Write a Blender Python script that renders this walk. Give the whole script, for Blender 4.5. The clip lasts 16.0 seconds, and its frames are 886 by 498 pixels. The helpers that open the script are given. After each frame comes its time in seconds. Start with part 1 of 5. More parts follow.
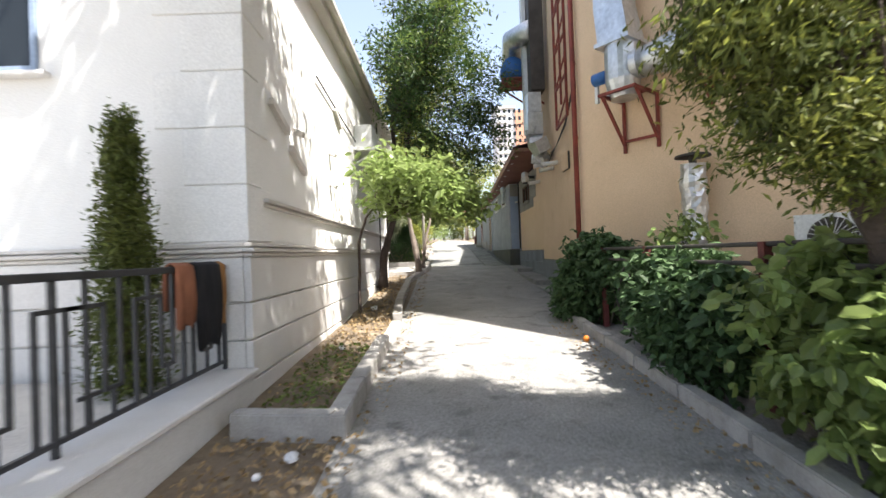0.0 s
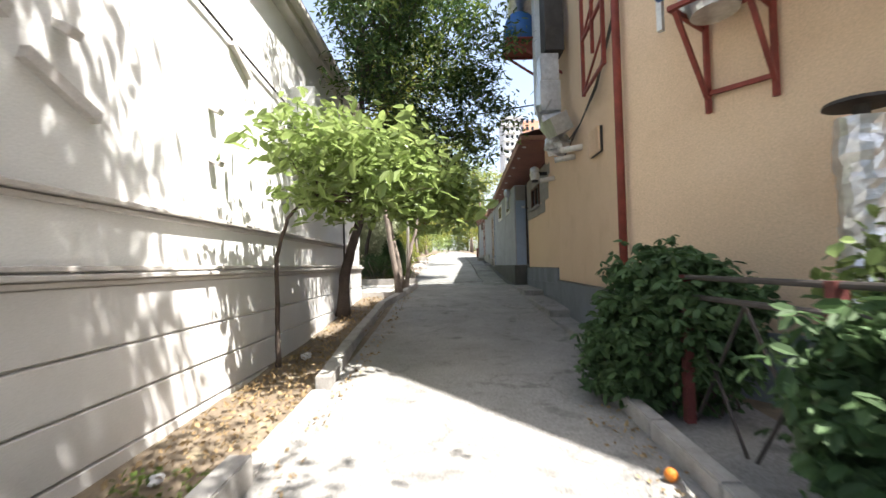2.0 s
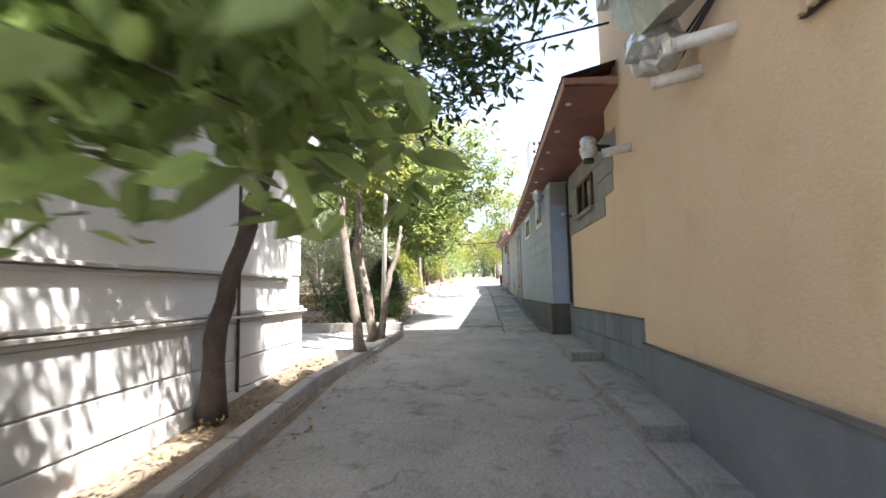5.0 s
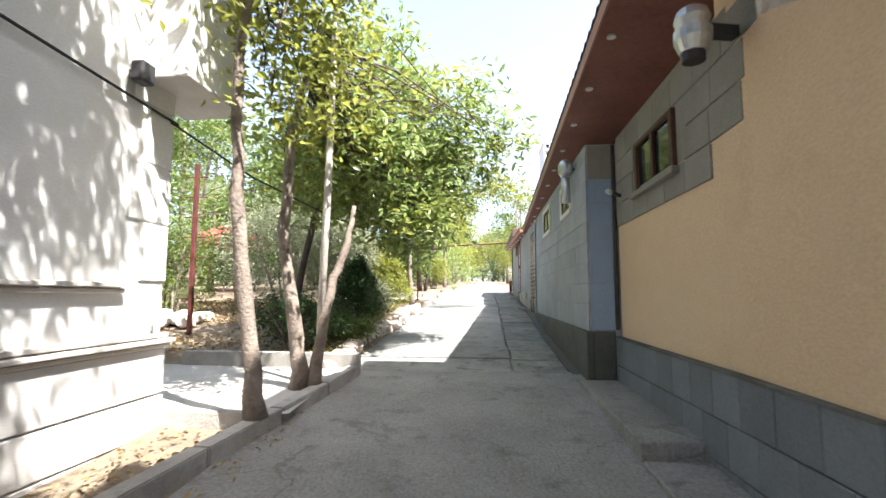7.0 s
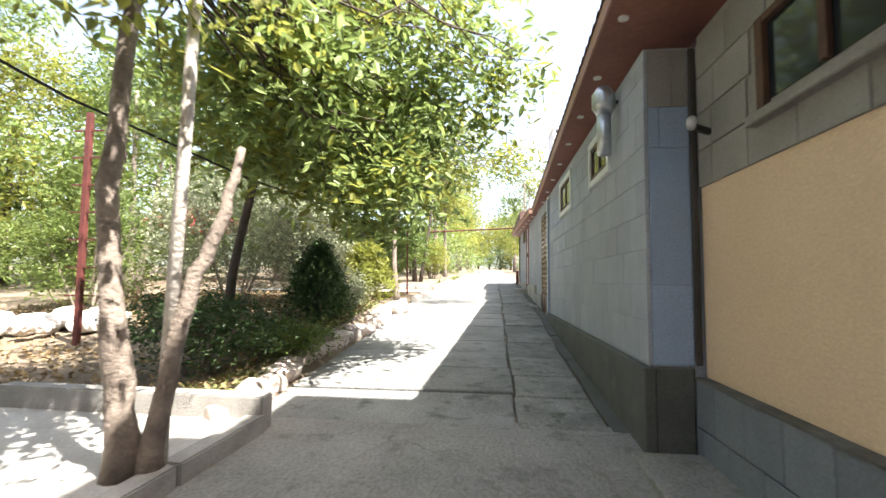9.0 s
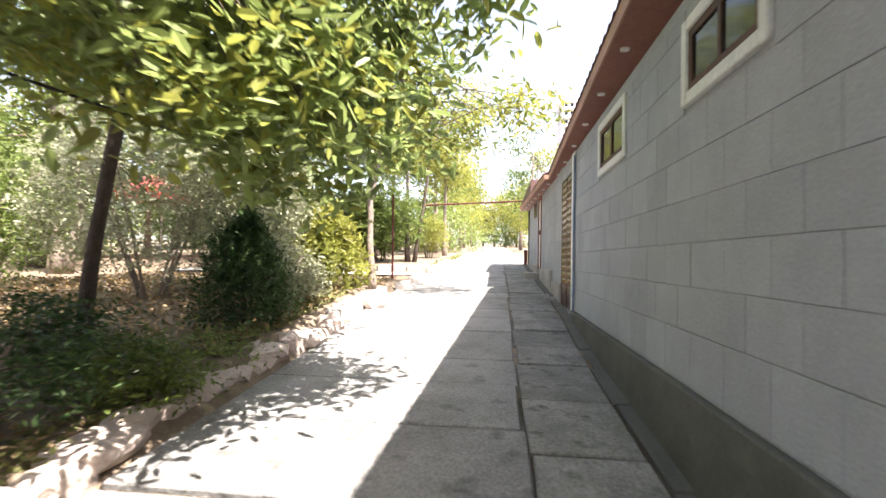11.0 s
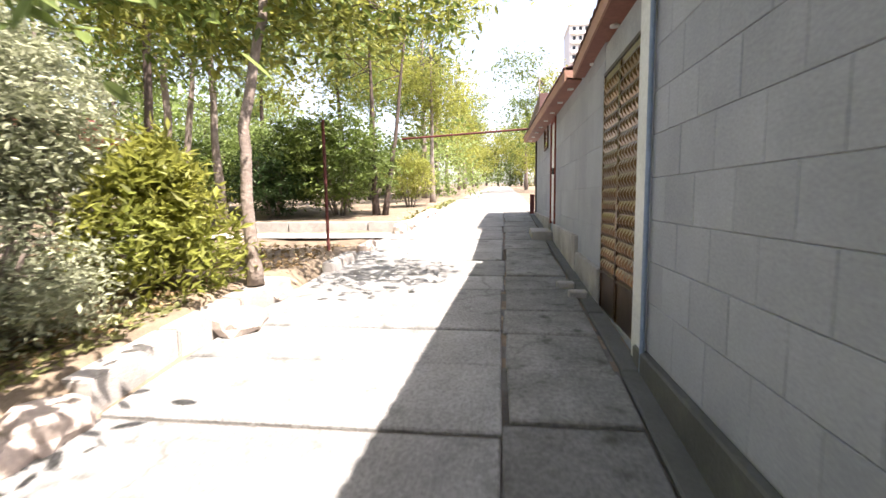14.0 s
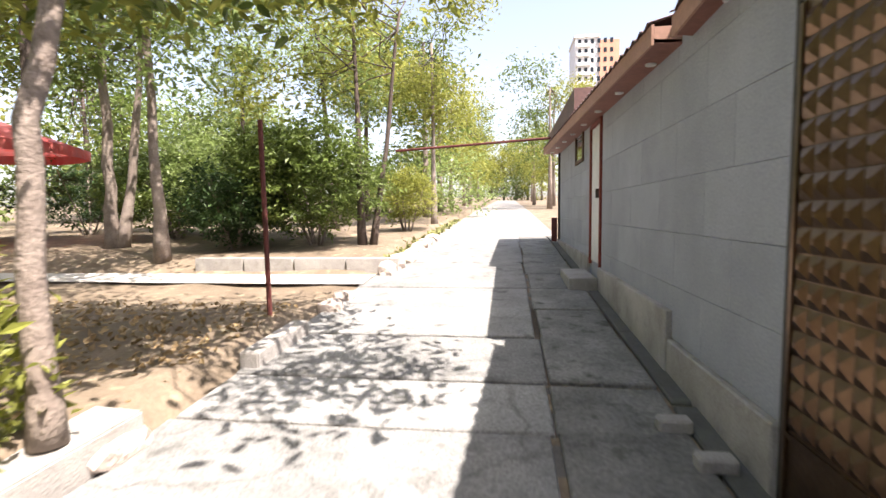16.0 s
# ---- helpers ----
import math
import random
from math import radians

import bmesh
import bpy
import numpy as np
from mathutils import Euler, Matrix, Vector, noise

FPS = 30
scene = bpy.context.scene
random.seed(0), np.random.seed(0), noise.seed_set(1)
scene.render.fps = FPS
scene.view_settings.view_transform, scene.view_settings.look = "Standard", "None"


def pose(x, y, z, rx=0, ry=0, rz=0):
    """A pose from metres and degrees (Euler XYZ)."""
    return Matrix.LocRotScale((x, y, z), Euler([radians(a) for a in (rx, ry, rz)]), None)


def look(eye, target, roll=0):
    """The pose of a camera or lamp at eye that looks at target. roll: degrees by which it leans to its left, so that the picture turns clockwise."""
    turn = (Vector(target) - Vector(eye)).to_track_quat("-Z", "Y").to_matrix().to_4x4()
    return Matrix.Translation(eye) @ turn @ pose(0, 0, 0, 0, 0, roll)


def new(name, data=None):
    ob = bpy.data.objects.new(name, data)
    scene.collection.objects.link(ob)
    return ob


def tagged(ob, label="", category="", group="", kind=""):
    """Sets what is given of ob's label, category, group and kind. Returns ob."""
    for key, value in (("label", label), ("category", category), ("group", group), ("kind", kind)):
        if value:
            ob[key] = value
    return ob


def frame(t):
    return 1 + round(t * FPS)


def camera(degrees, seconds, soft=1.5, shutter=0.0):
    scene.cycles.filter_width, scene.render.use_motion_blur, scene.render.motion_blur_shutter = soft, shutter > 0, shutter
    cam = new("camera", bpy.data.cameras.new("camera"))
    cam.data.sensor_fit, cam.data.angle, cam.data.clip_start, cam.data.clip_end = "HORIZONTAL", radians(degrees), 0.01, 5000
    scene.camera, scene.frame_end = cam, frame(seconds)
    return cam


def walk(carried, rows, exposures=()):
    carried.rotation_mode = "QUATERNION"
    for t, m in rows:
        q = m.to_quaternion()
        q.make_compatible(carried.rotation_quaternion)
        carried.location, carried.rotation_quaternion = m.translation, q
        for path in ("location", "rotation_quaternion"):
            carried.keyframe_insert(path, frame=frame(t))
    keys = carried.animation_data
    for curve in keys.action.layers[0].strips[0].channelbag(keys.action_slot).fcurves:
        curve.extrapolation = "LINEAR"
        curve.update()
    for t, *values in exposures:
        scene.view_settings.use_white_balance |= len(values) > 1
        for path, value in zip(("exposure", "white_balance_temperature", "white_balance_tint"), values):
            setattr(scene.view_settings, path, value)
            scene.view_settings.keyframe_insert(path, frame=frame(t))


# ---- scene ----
cam = camera(86.3, 16.0, soft=1.5, shutter=0.5)
EXPOSURES = [(0.0, 1.66, 6600, 10), (1.5, 1.68, 6550, 10), (2.5, 1.84, 6500, 10), (4.5, 2.3, 6350, 12), (7.0, 2.14, 6450, 10), (8.7, 2.2, 6650, 10), (11.0, 2.3, 6900, 18), (13.0, 2.14, 6900, 19), (15.0, 1.77, 6900, 19), (16.0, 1.66, 6900, 18)]
PATH = [
    (0, (-0.235, 1.418, 1.614), (-0.232, 3.418, 1.635), -2.1),
    (0.5, (-0.035, 2.283, 1.617), (-0.008, 4.282, 1.642), -1.3),
    (1, (0.119, 3.148, 1.615), (0.16, 5.147, 1.639), -0.8),
    (1.5, (0.174, 4.008, 1.678), (0.203, 6.008, 1.699), -0.5),
    (2, (0.317, 4.886, 1.749), (0.294, 6.885, 1.818), -1.3),
    (2.5, (0.416, 5.748, 1.761), (0.341, 7.744, 1.863), -1.9),
    (3, (0.518, 6.646, 1.763), (0.433, 8.64, 1.895), -2.0),
    (3.5, (0.545, 7.545, 1.82), (0.457, 9.538, 1.963), -1.6),
    (4, (0.67, 8.385, 1.883), (0.579, 10.376, 2.049), -1.7),
    (4.5, (0.79, 9.188, 1.939), (0.675, 11.177, 2.114), -1.6),
    (7, (1.107, 13.575, 2.192), (0.926, 15.558, 2.384), 0.1),
    (7.5, (1.115, 14.226, 2.138), (0.949, 16.21, 2.332), 0.4),
    (8, (1.225, 14.904, 2.302), (1.026, 16.889, 2.442), 0.3),
    (8.5, (1.27, 15.594, 2.343), (1.062, 17.579, 2.483), 0.4),
    (11, (1.275, 19.058, 2.508), (1.042, 21.044, 2.548), 1.0),
    (11.5, (1.224, 19.816, 2.566), (0.997, 21.803, 2.516), 0.9),
    (12, (1.306, 20.485, 2.649), (1.075, 22.469, 2.544), 0.3),
    (12.5, (1.345, 21.241, 2.691), (1.108, 23.221, 2.547), 0.2),
    (13, (1.421, 21.989, 2.729), (1.183, 23.965, 2.539), -0.1),
    (13.5, (1.454, 22.704, 2.755), (1.195, 24.676, 2.551), -0.5),
    (14, (1.491, 23.384, 2.8), (1.237, 25.357, 2.588), -0.7),
    (14.5, (1.43, 24.059, 2.88), (1.171, 26.03, 2.665), -0.8),
    (15, (1.356, 24.734, 2.954), (1.095, 26.706, 2.748), -0.6),
    (15.5, (1.307, 25.42, 3.015), (1.023, 27.391, 2.828), -1.2),
    (16, (1.215, 26.075, 3.085), (0.941, 28.05, 2.928), -0.8),
]
walk(cam, [(t, look(eye, target, roll)) for t, eye, target, roll in PATH], EXPOSURES)

# ---- world and light ----
SUN = Vector((0.48, -0.29, 1.0)).normalized()
world = bpy.data.worlds.new("world")
scene.world = world
world.use_nodes = True
wn = world.node_tree.nodes
sky = wn.new("ShaderNodeTexSky")
sky.sky_type, sky.sun_disc = "NISHITA", False
sky.sun_elevation = math.asin(SUN.z)
sky.sun_rotation = math.atan2(SUN.x, SUN.y)
sky.dust_density = 2.4
wn["Background"].inputs["Strength"].default_value = 0.125
haze = wn.new("ShaderNodeHueSaturation")
haze.inputs["Saturation"].default_value = 0.76
world.node_tree.links.new(sky.outputs[0], haze.inputs["Color"])
world.node_tree.links.new(haze.outputs[0], wn["Background"].inputs["Color"])
sun = new("sun", bpy.data.lights.new("sun", "SUN"))
sun.data.energy, sun.data.angle, sun.data.color = 5.0, radians(0.6), (1.0, 0.965, 0.9)
sun.matrix_world = look(SUN * 30, (0, 0, 0))

# ---- ground profile ----
GY = [-60, 0, 1.4, 6, 12, 14.5, 17.5, 20, 24.7, 27.5, 29.5, 33, 38, 60, 120, 300]
GZ = [-2.2, 0.03, 0.08, 0.25, 0.46, 0.62, 0.85, 1.02, 1.33, 1.62, 1.75, 1.97, 2.25, 3.1, 5.0, 11.0]


def gz(y):
    """Height of the ground along the alley, which climbs gently."""
    return float(sum(np.interp(y + d, GY, GZ) for d in (-0.8, -0.4, 0, 0.4, 0.8)) / 5)


# ---- materials ----
def material(name, base, second=None, rough=0.85, metal=0.0, grain=40.0, stain=1.2, mix=0.5, bump=0.15, random=0.0, spec=0.3, translucent=0.0, dark=None, dark_amount=0.0, cracks=0.0, contrast=0.28):
    """A surface with variation at two scales: fine grain and broad stains."""
    m = bpy.data.materials.new(name)
    m.use_nodes = True
    n, l = m.node_tree.nodes, m.node_tree.links
    b = n["Principled BSDF"]
    second = second or tuple(c * 0.72 for c in base)
    tc = n.new("ShaderNodeTexCoord")
    geo = n.new("ShaderNodeNewGeometry")
    coarse = n.new("ShaderNodeTexNoise")
    coarse.inputs["Scale"].default_value, coarse.inputs["Detail"].default_value = stain, 6
    coarse.inputs["Roughness"].default_value = 0.65
    fine = n.new("ShaderNodeTexNoise")
    fine.inputs["Scale"].default_value, fine.inputs["Detail"].default_value = grain, 4
    for t in (coarse, fine):
        l.new(geo.outputs["Position"], t.inputs["Vector"])
    ramp = n.new("ShaderNodeValToRGB")
    ramp.color_ramp.elements[0].position, ramp.color_ramp.elements[1].position = 0.5 - 0.32 * mix, 0.5 + 0.32 * mix
    ramp.color_ramp.elements[0].color = (*second, 1)
    ramp.color_ramp.elements[1].color = (*base, 1)
    l.new(coarse.outputs["Fac"], ramp.inputs["Fac"])
    hue = n.new("ShaderNodeHueSaturation")
    scale = n.new("ShaderNodeMapRange")
    scale.inputs["To Min"].default_value, scale.inputs["To Max"].default_value = 1 - contrast, 1 + contrast
    l.new(fine.outputs["Fac"], scale.inputs["Value"])
    l.new(ramp.outputs["Color"], hue.inputs["Color"])
    value = scale.outputs["Result"]
    if random:
        info = n.new("ShaderNodeObjectInfo")
        isl = n.new("ShaderNodeMath")
        isl.operation = "ADD"
        l.new(info.outputs["Random"], isl.inputs[0])
        l.new(geo.outputs["Random Per Island"], isl.inputs[1])
        frac = n.new("ShaderNodeMath")
        frac.operation = "FRACT"
        l.new(isl.outputs[0], frac.inputs[0])
        mr = n.new("ShaderNodeMapRange")
        mr.inputs["To Min"].default_value, mr.inputs["To Max"].default_value = 1 - random, 1 + random
        l.new(frac.outputs[0], mr.inputs["Value"])
        mul = n.new("ShaderNodeMath")
        mul.operation = "MULTIPLY"
        l.new(value, mul.inputs[0])
        l.new(mr.outputs["Result"], mul.inputs[1])
        value = mul.outputs[0]
    l.new(value, hue.inputs["Value"])
    color = hue.outputs["Color"]
    if dark:
        spots = n.new("ShaderNodeTexNoise")
        spots.inputs["Scale"].default_value, spots.inputs["Detail"].default_value = stain * 2.7, 8
        l.new(geo.outputs["Position"], spots.inputs["Vector"])
        sr = n.new("ShaderNodeValToRGB")
        sr.color_ramp.elements[0].position, sr.color_ramp.elements[1].position = 0.58, 0.72
        l.new(spots.outputs["Fac"], sr.inputs["Fac"])
        f = n.new("ShaderNodeMath")
        f.operation = "MULTIPLY"
        f.inputs[1].default_value = dark_amount
        l.new(sr.outputs["Color"], f.inputs[0])
        mx = n.new("ShaderNodeMix")
        mx.data_type = "RGBA"
        mx.inputs["B"].default_value = (*dark, 1)
        l.new(f.outputs[0], mx.inputs["Factor"])
        l.new(color, mx.inputs["A"])
        color = mx.outputs["Result"]
    if cracks:
        warp = n.new("ShaderNodeTexNoise")
        warp.inputs["Scale"].default_value, warp.inputs["Detail"].default_value = 2.2, 6
        l.new(geo.outputs["Position"], warp.inputs["Vector"])
        ad = n.new("ShaderNodeMixRGB")
        ad.blend_type = "ADD"
        ad.inputs["Fac"].default_value = 0.8
        l.new(geo.outputs["Position"], ad.inputs["Color1"])
        l.new(warp.outputs["Color"], ad.inputs["Color2"])
        vo = n.new("ShaderNodeTexVoronoi")
        vo.feature = "DISTANCE_TO_EDGE"
        vo.inputs["Scale"].default_value = cracks
        l.new(ad.outputs["Color"], vo.inputs["Vector"])
        cr = n.new("ShaderNodeMapRange")
        cr.inputs["From Min"].default_value, cr.inputs["From Max"].default_value = 0.002, 0.016
        cr.inputs["To Min"].default_value, cr.inputs["To Max"].default_value = 0.4, 0.0
        l.new(vo.outputs["Distance"], cr.inputs["Value"])
        gate_noise = n.new("ShaderNodeTexNoise")
        gate_noise.inputs["Scale"].default_value = 0.7
        l.new(geo.outputs["Position"], gate_noise.inputs["Vector"])
        gm = n.new("ShaderNodeMapRange")
        gm.inputs["From Min"].default_value, gm.inputs["From Max"].default_value = 0.42, 0.6
        l.new(gate_noise.outputs["Fac"], gm.inputs["Value"])
        pr = n.new("ShaderNodeMath")
        pr.operation = "MULTIPLY"
        l.new(cr.outputs["Result"], pr.inputs[0])
        l.new(gm.outputs["Result"], pr.inputs[1])
        mc = n.new("ShaderNodeMix")
        mc.data_type = "RGBA"
        mc.inputs["B"].default_value = (0.06, 0.055, 0.05, 1)
        l.new(pr.outputs[0], mc.inputs["Factor"])
        l.new(color, mc.inputs["A"])
        color = mc.outputs["Result"]
    l.new(color, b.inputs["Base Color"])
    b.inputs["Roughness"].default_value, b.inputs["Metallic"].default_value = rough, metal
    b.inputs["Specular IOR Level"].default_value = spec
    if bump:
        bp = n.new("ShaderNodeBump")
        bp.inputs["Strength"].default_value, bp.inputs["Distance"].default_value = bump, 0.02
        l.new(fine.outputs["Fac"], bp.inputs["Height"])
        l.new(bp.outputs["Normal"], b.inputs["Normal"])
    if translucent:
        tr = n.new("ShaderNodeBsdfTranslucent")
        l.new(color, tr.inputs["Color"])
        ms = n.new("ShaderNodeMixShader")
        ms.inputs[0].default_value = translucent
        l.new(b.outputs[0], ms.inputs[1])
        l.new(tr.outputs[0], ms.inputs[2])
        l.new(ms.outputs[0], n["Material Output"].inputs["Surface"])
    return m


concrete = material("concrete", (0.33, 0.315, 0.30), (0.20, 0.195, 0.185), grain=38, stain=1.3, mix=0.85, bump=0.9, dark=(0.10, 0.095, 0.09), dark_amount=0.6, cracks=0.55, contrast=0.6)
slab_concrete = material("slab_concrete", (0.31, 0.31, 0.30), (0.16, 0.16, 0.155), grain=40, stain=1.5, mix=0.85, bump=0.7, random=0.13, dark=(0.08, 0.08, 0.075), dark_amount=0.75, cracks=0.5, contrast=0.6)
slab_stained = material("slab_stained", (0.27, 0.265, 0.25), (0.115, 0.115, 0.105), grain=34, stain=1.9, mix=0.7, bump=0.8, random=0.16, dark=(0.055, 0.06, 0.045), dark_amount=0.85, cracks=0.7, contrast=0.6)
kerb_concrete = material("kerb_concrete", (0.42, 0.40, 0.375), (0.27, 0.255, 0.24), grain=60, stain=2.0, bump=0.4, random=0.06, dark=(0.2, 0.18, 0.16), dark_amount=0.4)
soil = material("soil", (0.25, 0.195, 0.14), (0.11, 0.085, 0.06), grain=30, stain=1.6, mix=0.8, bump=0.8, dark=(0.42, 0.36, 0.24), dark_amount=0.6)
pavement_mat = material("pavement_mat", (0.52, 0.50, 0.47), (0.40, 0.38, 0.35), grain=35, stain=1.2, bump=0.3)
white_plaster = material("white_plaster", (0.80, 0.795, 0.78), (0.70, 0.69, 0.67), grain=70, stain=0.8, mix=0.9, bump=0.12)
band_stone = material("band_stone", (0.66, 0.645, 0.63), (0.54, 0.525, 0.51), grain=90, stain=1.5, mix=0.9, bump=0.15, random=0.05)
moulding_mat = material("moulding_mat", (0.60, 0.57, 0.54), (0.48, 0.45, 0.42), grain=60, stain=2, bump=0.15)
yellow_plaster = material("yellow_plaster", (0.73, 0.55, 0.375), (0.65, 0.47, 0.305), grain=60, stain=0.7, mix=0.9, bump=0.15, dark=(0.5, 0.34, 0.2), dark_amount=0.25)
grey_paint = material("grey_paint", (0.385, 0.405, 0.445), (0.275, 0.292, 0.325), grain=60, stain=1.6, mix=0.9, bump=0.2, random=0.07)
front_blue = material("front_blue", (0.33, 0.415, 0.56), (0.27, 0.34, 0.465), grain=60, stain=1.6, mix=0.9, bump=0.2, random=0.05)
mortar = material("mortar", (0.37, 0.39, 0.42), (0.28, 0.295, 0.325), grain=60, stain=2, bump=0.3)
plinth_grey = material("plinth_grey", (0.205, 0.222, 0.245), (0.135, 0.148, 0.165), grain=50, stain=1.6, mix=0.9, bump=0.3, random=0.12)
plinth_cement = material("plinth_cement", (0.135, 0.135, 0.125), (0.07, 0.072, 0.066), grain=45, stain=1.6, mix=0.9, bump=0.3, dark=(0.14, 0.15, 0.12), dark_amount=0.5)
joint_dirt = material("joint_dirt", (0.17, 0.165, 0.15), (0.085, 0.08, 0.07), grain=60, stain=3, bump=0.6)
bare_block = material("bare_block", (0.30, 0.285, 0.26), (0.2, 0.19, 0.17), grain=50, stain=1.8, mix=0.9, bump=0.4, random=0.1)
rust_dark = material("rust_dark", (0.16, 0.045, 0.04), (0.09, 0.03, 0.025), rough=0.7, grain=30, stain=4, bump=0.2)
rust_red = material("rust_red", (0.26, 0.055, 0.04), (0.16, 0.04, 0.03), rough=0.6, grain=30, stain=4, bump=0.2)
soffit_brown = material("soffit_brown", (0.27, 0.12, 0.09), (0.2, 0.09, 0.07), rough=0.6, grain=20, stain=1.5, bump=0.05)
fascia_mat = material("fascia_mat", (0.42, 0.24, 0.18), (0.33, 0.19, 0.14), rough=0.7, grain=30, stain=2, bump=0.1)
roof_sheet = material("roof_sheet", (0.16, 0.09, 0.08), (0.1, 0.06, 0.055), rough=0.6, grain=20, stain=2, bump=0.1)
galvanised = material("galvanised", (0.62, 0.64, 0.66), (0.5, 0.52, 0.54), rough=0.38, metal=0.85, grain=12, stain=3, bump=0.05)
foil = material("foil", (0.66, 0.66, 0.66), (0.5, 0.5, 0.5), rough=0.32, metal=0.8, grain=14, stain=6, bump=0.7)
black_iron = material("black_iron", (0.045, 0.045, 0.05), (0.03, 0.03, 0.03), rough=0.5, grain=40, stain=3, bump=0.1)
dark_metal = material("dark_metal", (0.07, 0.06, 0.055), (0.04, 0.035, 0.03), rough=0.6, grain=30, stain=3, bump=0.2)
white_metal = material("white_metal", (0.72, 0.73, 0.72), (0.6, 0.61, 0.6), rough=0.5, grain=30, stain=2, bump=0.05)
gate_brown = material("gate_brown", (0.19, 0.118, 0.07), (0.095, 0.056, 0.034), rough=0.3, metal=0.85, grain=30, stain=2, bump=0.1, spec=0.5)
wood_brown = material("wood_brown", (0.11, 0.055, 0.035), (0.07, 0.035, 0.025), rough=0.6, grain=30, stain=4, bump=0.2)
blue_paint = material("blue_paint", (0.05, 0.16, 0.42), (0.04, 0.12, 0.3), rough=0.45, grain=30, stain=3, bump=0.05)
blue_grey = material("blue_grey", (0.26, 0.33, 0.45), (0.2, 0.26, 0.36), rough=0.6, grain=30, stain=3, bump=0.1)
plastic_white = material("plastic_white", (0.7, 0.68, 0.64), (0.6, 0.57, 0.52), rough=0.5, grain=20, stain=3, bump=0.05)
bark = material("bark", (0.115, 0.085, 0.07), (0.055, 0.042, 0.035), grain=35, stain=6, mix=0.8, bump=0.9)
bark_pale = material("bark_pale", (0.30, 0.25, 0.21), (0.13, 0.1, 0.085), grain=30, stain=5, mix=0.8, bump=0.9)
whitewash = material("whitewash", (0.66, 0.62, 0.57), (0.42, 0.37, 0.33), grain=30, stain=5, mix=0.8, bump=0.6)
leaf_light = material("leaf_light", (0.28, 0.35, 0.12), (0.18, 0.25, 0.075), rough=0.36, grain=8, stain=2, bump=0, random=0.35, translucent=0.5, spec=0.5)
leaf_dark = material("leaf_dark", (0.055, 0.10, 0.03), (0.035, 0.07, 0.022), rough=0.45, grain=8, stain=2, bump=0, random=0.35, translucent=0.35, spec=0.4)
leaf_mid = material("leaf_mid", (0.16, 0.21, 0.05), (0.1, 0.15, 0.035), rough=0.45, grain=8, stain=1, bump=0, random=0.35, translucent=0.4, spec=0.4)
leaf_yellow = material("leaf_yellow", (0.32, 0.32, 0.075), (0.2, 0.23, 0.05), rough=0.5, grain=8, stain=1, bump=0, random=0.35, translucent=0.55, spec=0.35)
leaf_silver = material("leaf_silver", (0.40, 0.42, 0.29), (0.26, 0.28, 0.18), rough=0.5, grain=8, stain=1, bump=0, random=0.3, translucent=0.3, spec=0.3)
leaf_ivy = material("leaf_ivy", (0.08, 0.135, 0.055), (0.05, 0.09, 0.036), rough=0.6, grain=8, stain=3, bump=0, random=0.4, translucent=0.25, spec=0.25)
leaf_conifer = material("leaf_conifer", (0.14, 0.155, 0.04), (0.075, 0.1, 0.025), rough=0.55, grain=8, stain=3, bump=0, random=0.4, translucent=0.25, spec=0.25)
leaf_dry = material("leaf_dry", (0.36, 0.26, 0.14), (0.25, 0.17, 0.09), rough=0.8, grain=8, stain=3, bump=0, random=0.4, translucent=0.2)
grass_dry = material("grass_dry", (0.26, 0.26, 0.11), (0.18, 0.2, 0.07), rough=0.8, grain=8, stain=2, bump=0, random=0.4, translucent=0.3)
stone_pink = material("stone_pink", (0.56, 0.48, 0.43), (0.40, 0.33, 0.29), grain=30, stain=4, mix=0.9, bump=0.8, random=0.12)
cloth_black = material("cloth_black", (0.02, 0.02, 0.024), (0.012, 0.012, 0.014), rough=0.95, grain=120, stain=4, bump=0.3)
cloth_brown = material("cloth_brown", (0.30, 0.12, 0.07), (0.22, 0.09, 0.05), rough=0.95, grain=120, stain=4, bump=0.3)
cloth_ochre = material("cloth_ochre", (0.34, 0.17, 0.06), (0.25, 0.12, 0.05), rough=0.95, grain=120, stain=4, bump=0.3)
cloth_red = material("cloth_red", (0.56, 0.075, 0.065), (0.46, 0.16, 0.15), rough=0.8, grain=60, stain=2, bump=0.1, translucent=0.3)
paper_white = material("paper_white", (0.75, 0.75, 0.77), rough=0.7, grain=30, stain=3, bump=0.1)
orange_peel = material("orange_peel", (0.7, 0.22, 0.03), rough=0.5, grain=60, stain=5, bump=0.2)
facade_white = material("facade_white", (0.72, 0.72, 0.72), (0.62, 0.62, 0.62), grain=2, stain=0.3, bump=0)
facade_orange = material("facade_orange", (0.62, 0.34, 0.24), (0.55, 0.3, 0.2), grain=2, stain=0.3, bump=0)
black_rubber = material("black_rubber", (0.02, 0.02, 0.02), rough=0.6, bump=0.05)
glass = bpy.data.materials.new("glass")
glass.use_nodes = True
glass.node_tree.nodes["Principled BSDF"].inputs["Base Color"].default_value = (0.02, 0.025, 0.03, 1)
glass.node_tree.nodes["Principled BSDF"].inputs["Roughness"].default_value = 0.08
glass.node_tree.nodes["Principled BSDF"].inputs["Specular IOR Level"].default_value = 0.35


